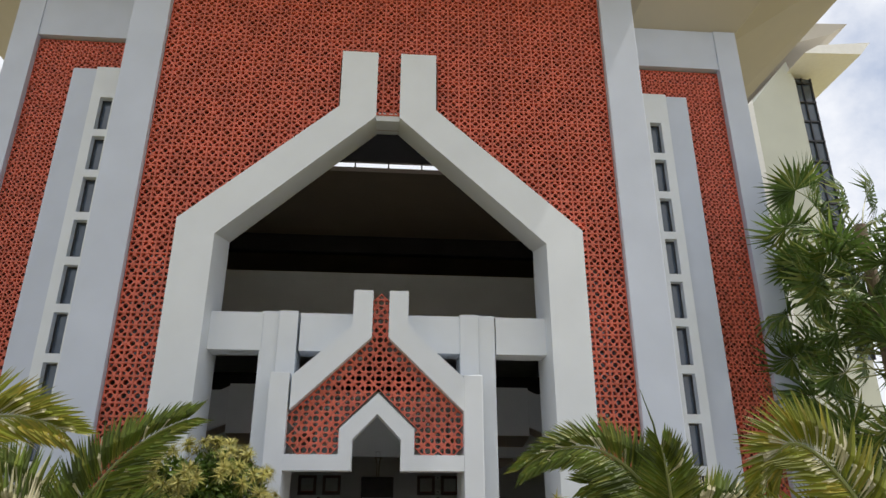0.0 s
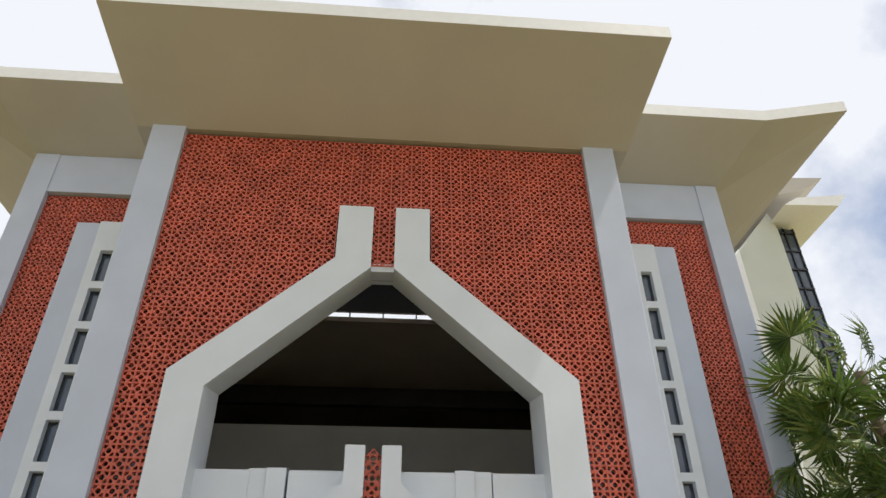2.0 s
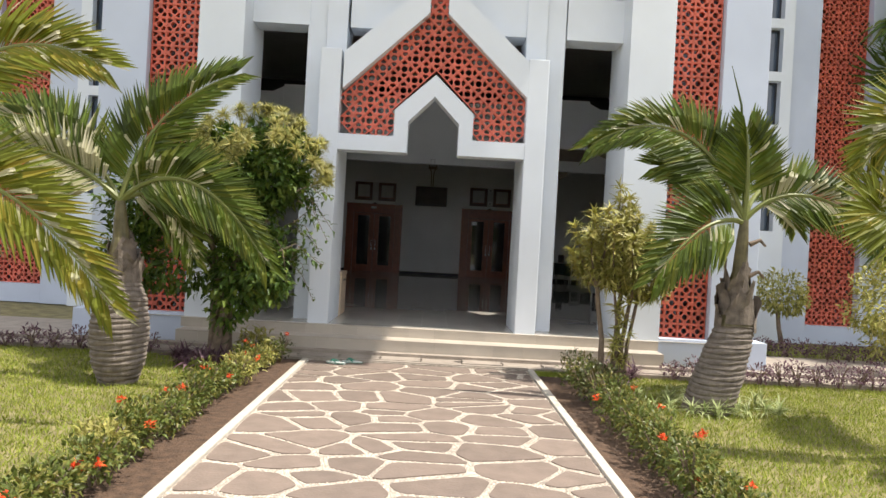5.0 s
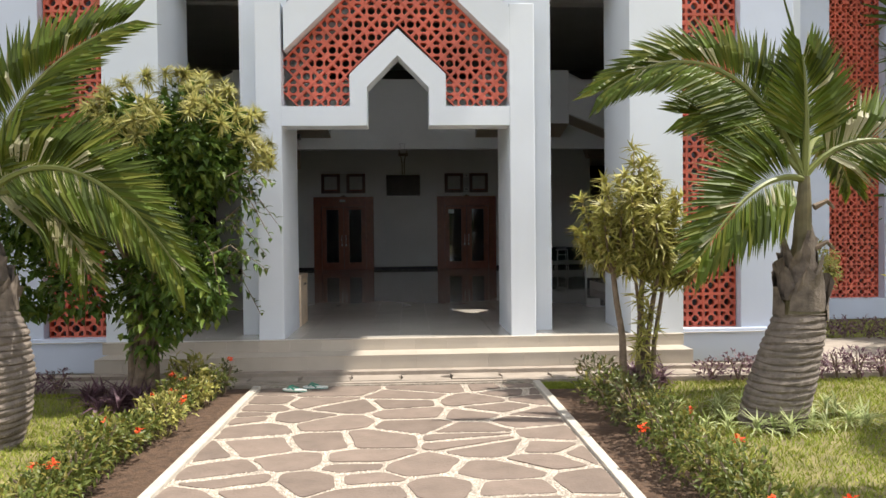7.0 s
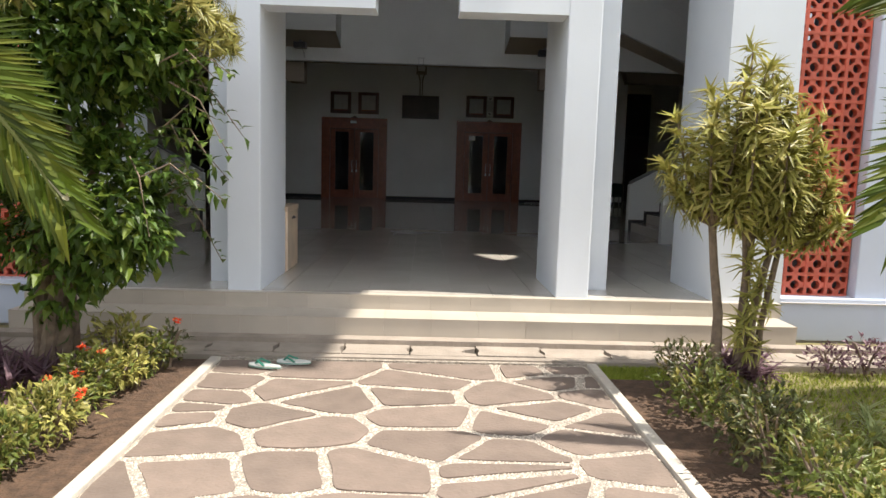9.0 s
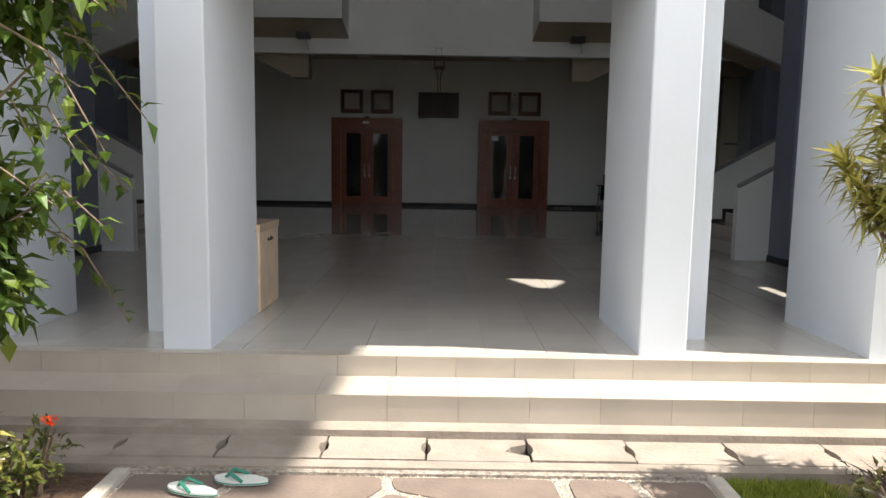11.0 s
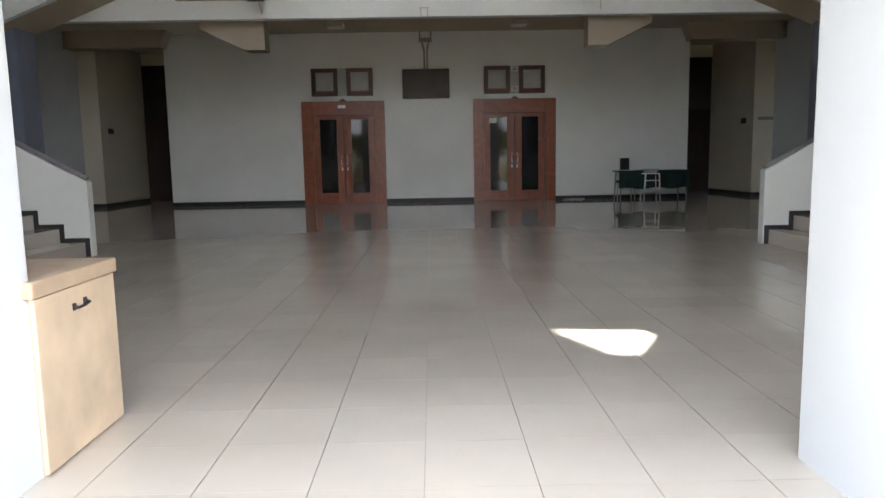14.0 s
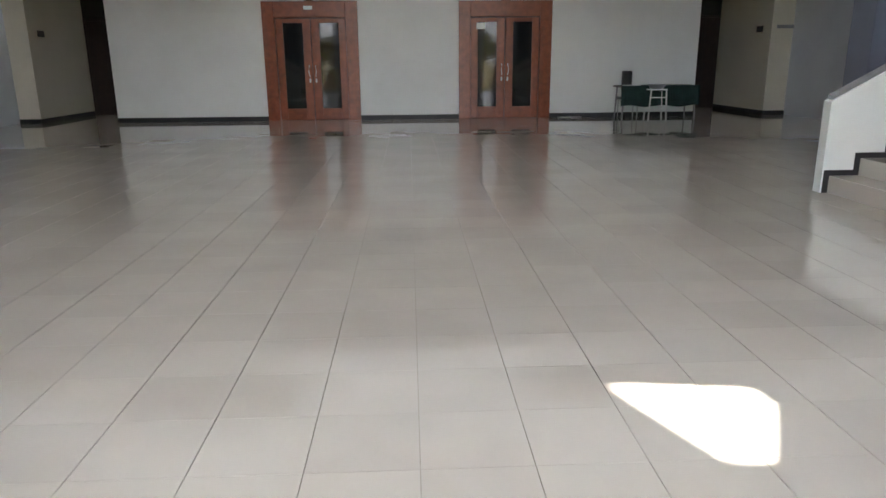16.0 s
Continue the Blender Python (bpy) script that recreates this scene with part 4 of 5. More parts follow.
def frond(palm, pts, leaf=0.42, seed=0, dry=0.1, leafmaterial=None, start=0.14, face=(0, -1, 0.25), droop=0.1):
    """A feather frond: close-set leaflets on both sides of a curved rachis, almost touching along their length."""
    r = random.Random(seed)
    leaf *= 1.28
    line = [bez(pts, k / 16) for k in range(17)]
    length = sum((b - a).length for a, b in zip(line, line[1:]))
    n = int(length * (1 - start) / 0.0185)
    ra = part("rachis", tube(bmesh.new(), line, [0.026 * (1 - 0.85 * k / 16) + 0.004 for k in range(17)], 6), RACHIS, palm)
    green, dried = Leaves(), Leaves()
    for side in (-1, 1):
        for k in range(n):
            t = min(max(start + (1 - start) * (k + r.uniform(-0.15, 0.15)) / n, 0), 1)
            p = bez(pts, t)
            tan = (bez(pts, min(t + 0.02, 1)) - bez(pts, max(t - 0.02, 0))).normalized()
            out = tan.cross(Vector(face))
            out = out.normalized() if out.length > 0.05 else Vector((0.6, -0.8, 0))
            up = out.cross(tan)
            sweep = 0.5 + 1.1 * t ** 2
            d = out * side * (1.0 - 0.35 * t) + tan * sweep + up * 0.22 + Vector((0, 0, -droop)) + rand_dir(r) * 0.035
            L = leaf * (0.55 + 0.5 * math.sin(math.pi * min(1, 0.15 + 0.85 * t) ** 0.8)) * r.uniform(0.9, 1.06)
            if r.random() < dry:
                dried.blade(p, d + Vector((0, 0, -0.15)), up, L * r.uniform(0.75, 1.0), 0.034, 0.5, 0.45)
            else:
                green.blade(p, d, up, L, 0.05, 0.12 + r.uniform(0, 0.25), 0.45)
    green.link("blade", leafmaterial or PALMLEAF, ra)
    if dried.v:
        dried.link("dry_fringe", PALMDRY, ra, "bleached dry leaflets")["kind"] = "stuff"


def palm_trunk(palm, lean, profile, ring_h, shaft_h, seed, sheaths=9, neck=0.10, tip=(0.05, 0.0)):
    """Ringed trunk of a given radius profile, torn sheaths and a slim crownshaft."""
    r = random.Random(seed)
    bm = bmesh.new()
    sides, rows = 24, int(ring_h / 0.017)

    def radius(t):
        u = t * (len(profile) - 1)
        k = min(int(u), len(profile) - 2)
        w = u - k
        w = w * w * (3 - 2 * w)
        return profile[k] * (1 - w) + profile[k + 1] * w

    rings = []
    for k in range(rows + 1):
        t = k / rows
        rad = radius(t) + (0.006 if k % 3 else -0.007) + r.uniform(-0.002, 0.002)
        rings.append([bm.verts.new((lean[0] * t + rad * math.cos(a) * r.uniform(0.985, 1.015), lean[1] * t + rad * math.sin(a) * r.uniform(0.985, 1.015),
                                    ring_h * t + 0.016 * math.sin(a + k * 0.05) + 0.006 * math.sin(a * 3 + k) - 0.02)) for a in [j * math.tau / sides for j in range(sides)]])
    for a, b in zip(rings, rings[1:]):
        for j in range(sides):
            bm.faces.new((a[j], a[(j + 1) % sides], b[(j + 1) % sides], b[j]))
    bm.faces.new(rings[-1])
    part("trunk", bm, TRUNK, palm, "swollen grey-brown ringed trunk")
    top = Vector((lean[0], lean[1], ring_h))
    rt, H_ = profile[-1], shaft_h - ring_h
    for k in range(sheaths):
        a = k * 2.4 + r.uniform(-0.3, 0.3)
        z0 = H_ * 0.42 * k / sheaths
        r0 = rt + (neck * 1.25 - rt) * (k / sheaths) + 0.012
        bm = bmesh.new()
        cols = []
        for j in range(9):
            b = a + (j - 4) * 0.24
            lift = 1 - ((j - 4) / 4.3) ** 2
            h = H_ * r.uniform(0.18, 0.30) * max(lift, 0.15)
            flare = 1.0 + 0.30 * r.uniform(-0.2, 1)
            cols.append([bm.verts.new(top + Vector((r0 * math.cos(b), r0 * math.sin(b), z0 - 0.07))),
                         bm.verts.new(top + Vector((r0 * 0.97 * math.cos(b), r0 * 0.97 * math.sin(b), z0 + h * 0.5))),
                         bm.verts.new(top + Vector((r0 * 0.92 * flare * math.cos(b), r0 * 0.92 * flare * math.sin(b), z0 + h)))])
        for u, v in zip(cols, cols[1:]):
            for j in range(2):
                bm.faces.new((u[j], v[j], v[j + 1], u[j + 1]))
        part("old_sheath", bm, SHEATH, palm, "torn dry leaf sheath")
    end = top + Vector((tip[0], tip[1], H_))
    line = [top + Vector((0, 0, -0.05)), top.lerp(end, 0.25), top.lerp(end, 0.5), top.lerp(end, 0.8), end]
    part("crownshaft", tube(bmesh.new(), line, [rt * 0.96, (rt + neck) * 0.5, neck, neck * 0.8, neck * 0.55], 14), SHAFT, palm)
    return end


pr = thing("bottle_palm", (3.05, -2.62, GROUND), "leaning bottle palm with thick ringed trunk and arching fronds", "palm tree")
c = palm_trunk(pr, (0.25, 0.0), (0.25, 0.255, 0.235, 0.20), 0.90, 1.99, 1, 11, 0.075, (0.04, 0.0))
F = lambda *q: [c + Vector(v) for v in q]
frond(pr, F((0, 0, 0), (-0.22, 0.05, 0.62), (-0.75, 0.08, 1.32), (-1.62, 0.1, 0.72)), 0.40, 1, dry=0.1, droop=0.25)
frond(pr, F((0, 0, -0.03), (-0.3, -0.12, 0.06), (-0.62, -0.22, -0.12), (-0.98, -0.28, -0.62)), 0.46, 2, dry=0.05)
frond(pr, F((0, 0, 0), (-0.25, 0.12, 0.42), (-0.5, 0.2, 0.62), (-0.85, 0.25, 0.55)), 0.40, 3, dry=0.05)
frond(pr, F((0, 0, 0), (0.38, 0.0, 0.50), (1.1, 0.05, 0.42), (2.05, 0.1, -0.62)), 0.40, 4, dry=0.5, droop=0.12)
frond(pr, F((0, 0, 0), (0.3, 0.45, 0.5), (0.7, 0.8, 0.55), (1.1, 1.1, 0.0)), 0.40, 5, dry=0.1, face=(0, 0, 1))
frond(pr, F((0, 0, 0), (0.0, -0.05, 0.4), (-0.04, -0.1, 0.7), (-0.1, -0.14, 0.95)), 0.38, 6, dry=0.05, start=0.25)
part("spear_leaf", tube(bmesh.new(), F((0, 0, 0), (-0.04, 0, 0.6), (-0.10, 0, 1.2), (-0.22, 0, 1.6)), [0.022, 0.018, 0.012, 0.003], 6), PALMLEAF, pr, "unopened upright spear leaf")
for z in (0.25, 0.58):
    part("dead_stalk", tube(bmesh.new(), [c + Vector((0.05, -0.05, -z)), c + Vector((0.15, -0.06, -z + 0.05)), c + Vector((0.21, -0.06, -z - 0.01))], [0.03, 0.02, 0.012], 6), BARK, pr)

pl = thing("bottle_palm", (-3.03, -2.70, GROUND), "bottle palm with a fat ringed trunk and drooping fronds", "palm tree")
c = palm_trunk(pl, (-0.02, 0.0), (0.19, 0.262, 0.285, 0.255, 0.185), 1.08, 1.83, 2, 7, 0.08, (-0.05, 0.0))
frond(pl, F((0, 0, 0), (0.08, 0, 0.45), (0.35, 0, 1.05), (1.08, 0.0, 1.34)), 0.44, 11, dry=0.03, droop=0.0)
frond(pl, F((0, 0, 0), (0.42, -0.1, 0.42), (1.0, -0.15, 0.36), (1.55, -0.2, -0.55)), 0.42, 12, dry=0.15)
frond(pl, F((0, 0, 0), (-0.4, -0.05, 0.40), (-0.95, -0.1, 0.62), (-1.65, -0.1, 0.45)), 0.42, 13, dry=0.55, droop=0.0)
frond(pl, F((0, 0, 0), (-0.35, 0.1, 0.55), (-0.85, 0.15, 0.9), (-1.5, 0.2, 0.85)), 0.42, 14, dry=0.3, droop=0.0)
frond(pl, F((0, 0, 0), (0.15, 0.4, 0.4), (0.35, 0.9, 0.45), (0.6, 1.3, -0.3)), 0.42, 15, dry=0.1, face=(0, 0, 1))
frond(pl, F((0, 0, 0), (0.25, 0.1, 0.2), (0.5, 0.15, 0.1), (0.72, 0.15, -0.55)), 0.40, 16, dry=0.4)

for s, x, y, seed in ((-1, -4.25, -4.35, 3), (1, 4.6, -4.3, 4)):
    pp_ = thing("bottle_palm", (x, y, GROUND), "bottle palm with yellowing fronds at the lawn edge", "palm tree")
    c = palm_trunk(pp_, (0.0, 0.0), (0.2, 0.27, 0.28, 0.2), 0.95, 1.80, seed)
    frond(pp_, F((0, 0, 0), (-s * 0.30, 0.1, 0.85), (-s * 0.75, 0.1, 1.45), (-s * (1.6 if s < 0 else 1.05), 0.1, 1.05 if s < 0 else 0.6)), 0.46, seed * 10, dry=0.25, leafmaterial=YPALM)
    frond(pp_, F((0, 0, 0), (-s * 0.45, 0.0, 0.25), (-s * 1.1, 0.0, 0.15), (-s * (1.8 if s < 0 else 1.0), 0.0, -0.85 if s < 0 else 0.25)), 0.46, seed * 10 + 1, dry=0.25, leafmaterial=YPALM)
    frond(pp_, F((0, 0, 0), (s * 0.2, -0.4, 0.45), (s * 0.4, -0.8, 0.4), (s * 0.6, -1.2, -0.3)), 0.44, seed * 10 + 2, leafmaterial=YPALM, face=(0, 0, 1))
    frond(pp_, F((0, 0, 0), (s * 0.5, 0, 0.6), (s * 1.0, 0, 0.7), (s * 1.6, 0, 0.0)), 0.44, seed * 10 + 3)
    frond(pp_, F((0, 0, 0), (s * 0.1, 0.5, 0.6), (s * 0.2, 1.0, 0.6), (s * 0.3, 1.5, -0.1)), 0.44, seed * 10 + 4, face=(0, 0, 1))

# fan palm beside the wing
fp = thing("fan_palm", pose(10.55, 2.7, GROUND), "tall dark green fan palm in front of the wing", "palm tree")
part("trunk", tube(bmesh.new(), [(0, 0, 0), (0.1, 0, 2.0), (-0.05, 0, 4.6), (0, 0, 8.3)], [0.22, 0.18, 0.16, 0.12], 14), BARK, fp)
r = random.Random(5)
for k in range(125):
    d = rand_dir(r, -0.8)
    base = Vector((0, 0, 3.0 + 5.4 * (k % 16) / 16))
    L = r.uniform(1.0, 1.9)
    tip = base + Vector((d.x * 1.1, d.y * 1.0, d.z * 1.0)) * L + Vector((0, 0, 0.1))
    st = part("leaf_stalk", tube(bmesh.new(), [base, base.lerp(tip, 0.5) + Vector((0, 0, 0.12)), tip], [0.018, 0.014, 0.010], 5), RACHIS, fp)
    lv = Leaves()
    ax = (tip - base).normalized()
    nrm = ax.cross(rand_dir(r)).normalized()
    sd_ = ax.cross(nrm)
    for j in range(26):
        a = (j - 12.5) / 12.5 * 1.9
        dd = ax * math.cos(a) + sd_ * math.sin(a) + nrm * 0.18 * (j % 2) + Vector((0, 0, -0.18))
        lv.blade(tip, dd, nrm, r.uniform(0.75, 0.98) * (0.75 + 0.25 * math.cos(a * 0.6)), 0.085, 0.5, 0.5)
    lv.link("fan_leaf", FANLEAF, st)


def cloud(lv, r, centre, radii, n, size, width, zmin=-1.0, shell=0.55, droop=0.2):
    cx_, cy_, cz_ = centre
    for _ in range(n):
        u = rand_dir(r, zmin)
        k = shell + (1 - shell) * r.random() ** 0.6
        wob = 0.82 + 0.36 * noise.noise(Vector((cx_ * 3 + u.x * 2.1, cy_ * 3 + u.y * 2.1, cz_ * 3 + u.z * 2.1)))
        p = Vector((cx_ + u.x * radii[0] * k * wob, cy_ + u.y * radii[1] * k * wob, cz_ + u.z * radii[2] * k * wob))
        d = (u + rand_dir(r) * 0.9 + Vector((0, 0, -droop))).normalized()
        lv.blade(p, d, rand_dir(r) * 0.6 + Vector((0, 0, 1)) + u * 0.5, size * r.uniform(0.6, 1.25), width * r.uniform(0.7, 1.2), 0.4)


def rosette(lv, r, p, axis, n, length, width):
    axis = axis.normalized()
    for k in range(n):
        d = (axis * r.uniform(0.15, 1.0) + rand_dir(r) * 0.85).normalized()
        lv.blade(p, d, axis, length * r.uniform(0.7, 1.1), width, 0.6, 0.4)


# vine-covered tree
r = random.Random(21)
vt = thing("vine_tree", (-2.42, -1.35, GROUND), "small tree smothered in climbing vine and variegated rosettes", "tree")
for k in range(6):
    a = k * 1.05
    part("stem", tube(bmesh.new(), [(0.09 * math.cos(a), 0.09 * math.sin(a), 0), (0.10 * math.cos(a + 0.8), 0.10 * math.sin(a + 0.8), 0.45), (0.10 * math.cos(a + 1.7), 0.08 * math.sin(a + 1.7), 0.95), (0.5 * math.cos(a), 0.3 * math.sin(a), 1.75)], [0.065, 0.05, 0.045, 0.02], 8), BARK, vt)
lv = Leaves()
for c0, rad, n in (((-0.1, 0, 2.15), (1.15, 0.75, 0.7), 1900), ((-0.85, 0.1, 1.9), (0.75, 0.6, 0.6), 1000), ((0.4, -0.1, 2.4), (0.8, 0.6, 0.62), 1300), ((-1.1, 0, 1.2), (0.45, 0.4, 0.55), 380),
                   ((0.35, -0.15, 1.2), (0.6, 0.5, 0.65), 900), ((0.12, -0.15, 0.75), (0.26, 0.25, 0.5), 130), ((0.55, -0.1, 1.15), (0.3, 0.3, 0.45), 200), ((-0.5, -0.1, 1.2), (0.4, 0.4, 0.5), 260)):
    cloud(lv, r, c0, rad, int(n * 1.6), 0.125, 0.06)
lv.link("crown", VINELEAF, vt)
lv = Leaves()
for k in range(16):
    z = r.uniform(1.2, 2.2)
    p0 = Vector((0.72 + 0.2 * r.random(), r.uniform(-0.5, 0.3), z))
    q = p0 + Vector((r.uniform(0.15, 0.45), r.uniform(-0.2, 0.2), r.uniform(-0.5, 0.1)))
    mid = p0.lerp(q, 0.5) + Vector((0, 0, 0.12))
    part("tendril", tube(bmesh.new(), [p0, mid, q], [0.006, 0.005, 0.003], 5), BARK, vt)
    for j in range(16):
        t = j / 15
        pt = bez((p0, mid, q), t)
        lv.blade(pt, rand_dir(r) + Vector((0.3, 0, -0.2)), Vector((0, 0, 1)), 0.10 * r.uniform(0.6, 1.2), 0.045, 0.4)
lv.link("hanging_foliage", VINELEAF, vt)
lv = Leaves()
for k in range(135):
    u = rand_dir(r, -0.2)
    p = Vector((0.35 + u.x * 0.85, -0.05 + u.y * 0.68, 2.38 + u.z * 0.68))
    rosette(lv, r, p, u + Vector((0, -0.2, 0.3)), 40, 0.145, 0.019)
lv.link("rosette_mass", YLEAF, vt, "yellow-green variegated leaf rosettes")

# dragon tree with bright rosettes
r = random.Random(33)
dt = thing("dragon_tree", (2.41, -1.32, GROUND), "slim multi-stemmed dragon tree with yellow striped rosettes", "tree")
heads = []
for k, (bx, tx, ty, h, rad) in enumerate(((-0.16, -0.26, 0.0, 1.15, 0.034), (0.0, 0.06, 0.06, 1.15, 0.032), (0.07, 0.16, -0.06, 1.1, 0.028), (0.13, 0.26, 0.05, 1.0, 0.024), (0.02, -0.06, -0.08, 1.1, 0.02))):
    part("stem", tube(bmesh.new(), [(bx, 0, 0), (bx * 1.1 + 0.01, 0.01, h * 0.45), (bx * 0.6 + tx * 0.5, ty * 0.5, h * 0.75), (tx, ty, h)], [rad * 1.25, rad, rad * 0.9, rad * 0.8], 8), BARK, dt)
    b = Vector((tx, ty, h))
    for j in range(11):
        a = j * 2.4 + k
        reach = r.uniform(0.12, 0.42)
        e = b + Vector((math.cos(a) * reach, math.sin(a) * reach * 0.9, r.uniform(0.25, 1.25) * (1.15 - reach * 1.1)))
        mid = b.lerp(e, 0.5) + Vector((math.cos(a) * 0.06, math.sin(a) * 0.06, -0.04))
        part("twig", tube(bmesh.new(), [b, mid, e], [0.015, 0.011, 0.006], 5), BARK, dt)
        for q in range(7):
            t = 0.25 + 0.75 * q / 6
            p = bez((b, mid, e), t)
            heads.append((p, (e - mid).normalized() * 0.6 + Vector((math.cos(a), math.sin(a), 0.5)) * 0.5))
lv = Leaves()
for p, u in heads:
    rosette(lv, r, p, u + Vector((0, 0, 0.35)), 22, 0.18, 0.028)
lv.link("crown", OLIVE, dt)
lv = Leaves()
for k in range(14):
    rosette(lv, r, Vector((0.06 + r.uniform(-0.1, 0.1), -0.08 + r.uniform(-0.06, 0.06), 0.25 + 0.055 * k)), Vector((r.uniform(-0.5, 0.5), -0.4, 0.6)), 14, 0.17, 0.022)
lv.link("side_shoot", OLIVE, dt, "leafy side shoot on the stems")


def shrub(name, x, y, h, w, material, label, n=240, leaf=0.07, width=0.026, flowers=0, seed=0, d=None, z=GROUND, category="shrub", group=""):
    r = random.Random(seed)
    sh = thing(name, (x, y, z), label, category, group)
    for k in range(4):
        a = r.uniform(0, 6.3)
        part("stem", tube(bmesh.new(), [(0, 0, 0), (0.1 * w * math.cos(a), 0.1 * w * math.sin(a), h * 0.4), (0.3 * w * math.cos(a), 0.3 * w * math.sin(a), h * 0.85)], [0.012, 0.009, 0.005], 5), BARK, sh)
    lv = Leaves()
    cloud(lv, r, (0, 0, h * 0.55), (w * 0.55, (d or w) * 0.55, h * 0.52), n, leaf, width, shell=0.25, droop=-0.25)
    lv.link("foliage", material, sh)
    if flowers:
        fl = Leaves()
        for k in range(flowers):
            u = rand_dir(r, 0.1)
            p = Vector((u.x * w * 0.5, u.y * w * 0.5, h * 0.55 + u.z * h * 0.52))
            for j in range(18):
                fl.blade(p + rand_dir(r) * 0.02, rand_dir(r, -0.2), Vector((0, 0, 1)), 0.034, 0.02, 0.2)
        fl.link("blossom", FLOWER, sh, "red-orange blossom heads")
    return sh


r = random.Random(8)
k = 0
for s in (-1, 1):
    y = -1.35 if s < 0 else -1.75
    while y > -11:
        big = s > 0 and -3.4 < y < -1.2
        h = r.uniform(0.36, 0.5) if big else r.uniform(0.24, 0.42)
        w = r.uniform(0.5, 0.62) if big else r.uniform(0.36, 0.5)
        m = HEDGEDARK if big and r.random() < 0.7 else r.choice((HEDGE, HEDGE, YLEAF if s < 0 else HEDGE))
        shrub("border_shrub", s * (1.86 + r.uniform(-0.05, 0.1)), y, h, w, m, "low leafy border shrub with small red flowers", 420, 0.062, 0.024,
              r.choice((0, 0, 1, 2)) if not big else r.choice((0, 0, 1)), 100 + k, group="border shrubs")
        y -= w * 0.72
        k += 1
shrub("croton", -1.98, -1.42, 0.42, 0.42, YLEAF, "bright yellow-green croton by the path", 300, 0.1, 0.035, 0, 61)
shrub("rose_bush", -1.70, -1.22, 0.34, 0.3, HEDGEDARK, "small bush with one red bloom", 90, 0.06, 0.03, 1, 62)
for (x, y, w, sd_) in ((2.62, -1.02, 0.62, 1), (2.2, -1.3, 0.55, 2), (-2.75, -1.5, 0.6, 3), (-2.2, -1.7, 0.6, 4), (-2.5, -1.75, 0.5, 5), (2.5, -1.28, 0.5, 6)):
    rr_ = random.Random(sd_)
    ob = thing("boat_lily", (x, y, GROUND), "clump of purple-grey strap leaves at the tree foot", "plant", "boat lilies")
    lv = Leaves()
    for j in range(9):
        rosette(lv, rr_, Vector((rr_.uniform(-w / 3, w / 3), rr_.uniform(-0.12, 0.12), 0.02)), Vector((0, 0, 1)), 14, 0.26, 0.034)
    lv.link("leaf_tuft", PURPLE, ob)
for j in range(26):
    a = r.uniform(0, 6.28)
    q = r.uniform(0.28, 0.75)
    ob = thing("spider_plant", (2.98 + math.cos(a) * q * 1.15, -2.62 + math.sin(a) * q * 0.8, GROUND), "pale striped spider plant round the palm foot", "plant", "spider plants")
    lv = Leaves()
    rosette(lv, r, Vector((0, 0, 0.01)), Vector((0, 0, 1)), 26, 0.22, 0.017)
    lv.link("leaf_tuft", SPIDER, ob)
for j in range(14):
    shrub("purple_shrub", 3.3 + j * 0.26 + r.uniform(-0.05, 0.05), -1.0 + r.uniform(-0.04, 0.04), r.uniform(0.2, 0.34), 0.34, PURPLE, "low purple-leaved edging plant beside the paving", 150, 0.065, 0.024, 0, 300 + j, group="purple edging")
    shrub("purple_shrub", -3.4 - j * 0.3, -1.0 + r.uniform(-0.04, 0.04), r.uniform(0.16, 0.28), 0.34, PURPLE, "low purple-leaved edging plant beside the paving", 130, 0.065, 0.024, 0, 330 + j, group="purple edging")
    shrub("purple_shrub", 5.2 + j * 0.3, 2.0 - j * 0.1, r.uniform(0.25, 0.4), 0.42, PURPLE, "low purple-leaved edging plant beside the paving", 170, 0.07, 0.026, 0, 360 + j, group="purple edging")
sb = thing("round_tree", (6.35, 2.45, GROUND), "small clipped round tree in front of the wing", "tree")
part("trunk", tube(bmesh.new(), [(0.1, 0, 0), (0, 0, 0.4), (-0.05, 0, 0.8)], [0.05, 0.04, 0.03], 8), BARK, sb)
lv = Leaves()
for c0, rad, n in (((-0.05, 0, 1.05), (0.55, 0.5, 0.45), 1100), ((0.15, 0, 0.9), (0.4, 0.4, 0.35), 500)):
    cloud(lv, r, c0, rad, n, 0.1, 0.035)
lv.link("crown", OLIVE, sb)
sb = thing("yellow_bush", (6.9, 0.2, GROUND), "large yellow-green bush on the lawn", "shrub")
part("trunk", tube(bmesh.new(), [(0, 0, 0), (0.05, 0, 0.5), (0, 0, 1.0)], [0.06, 0.05, 0.03], 8), BARK, sb)
lv = Leaves()
for c0, rad, n in (((0, 0, 1.1), (0.8, 0.6, 0.75), 1800), ((0.3, 0, 0.6), (0.9, 0.6, 0.5), 1000)):
    cloud(lv, r, c0, rad, n, 0.12, 0.04)
lv.link("crown", OLIVE, sb)

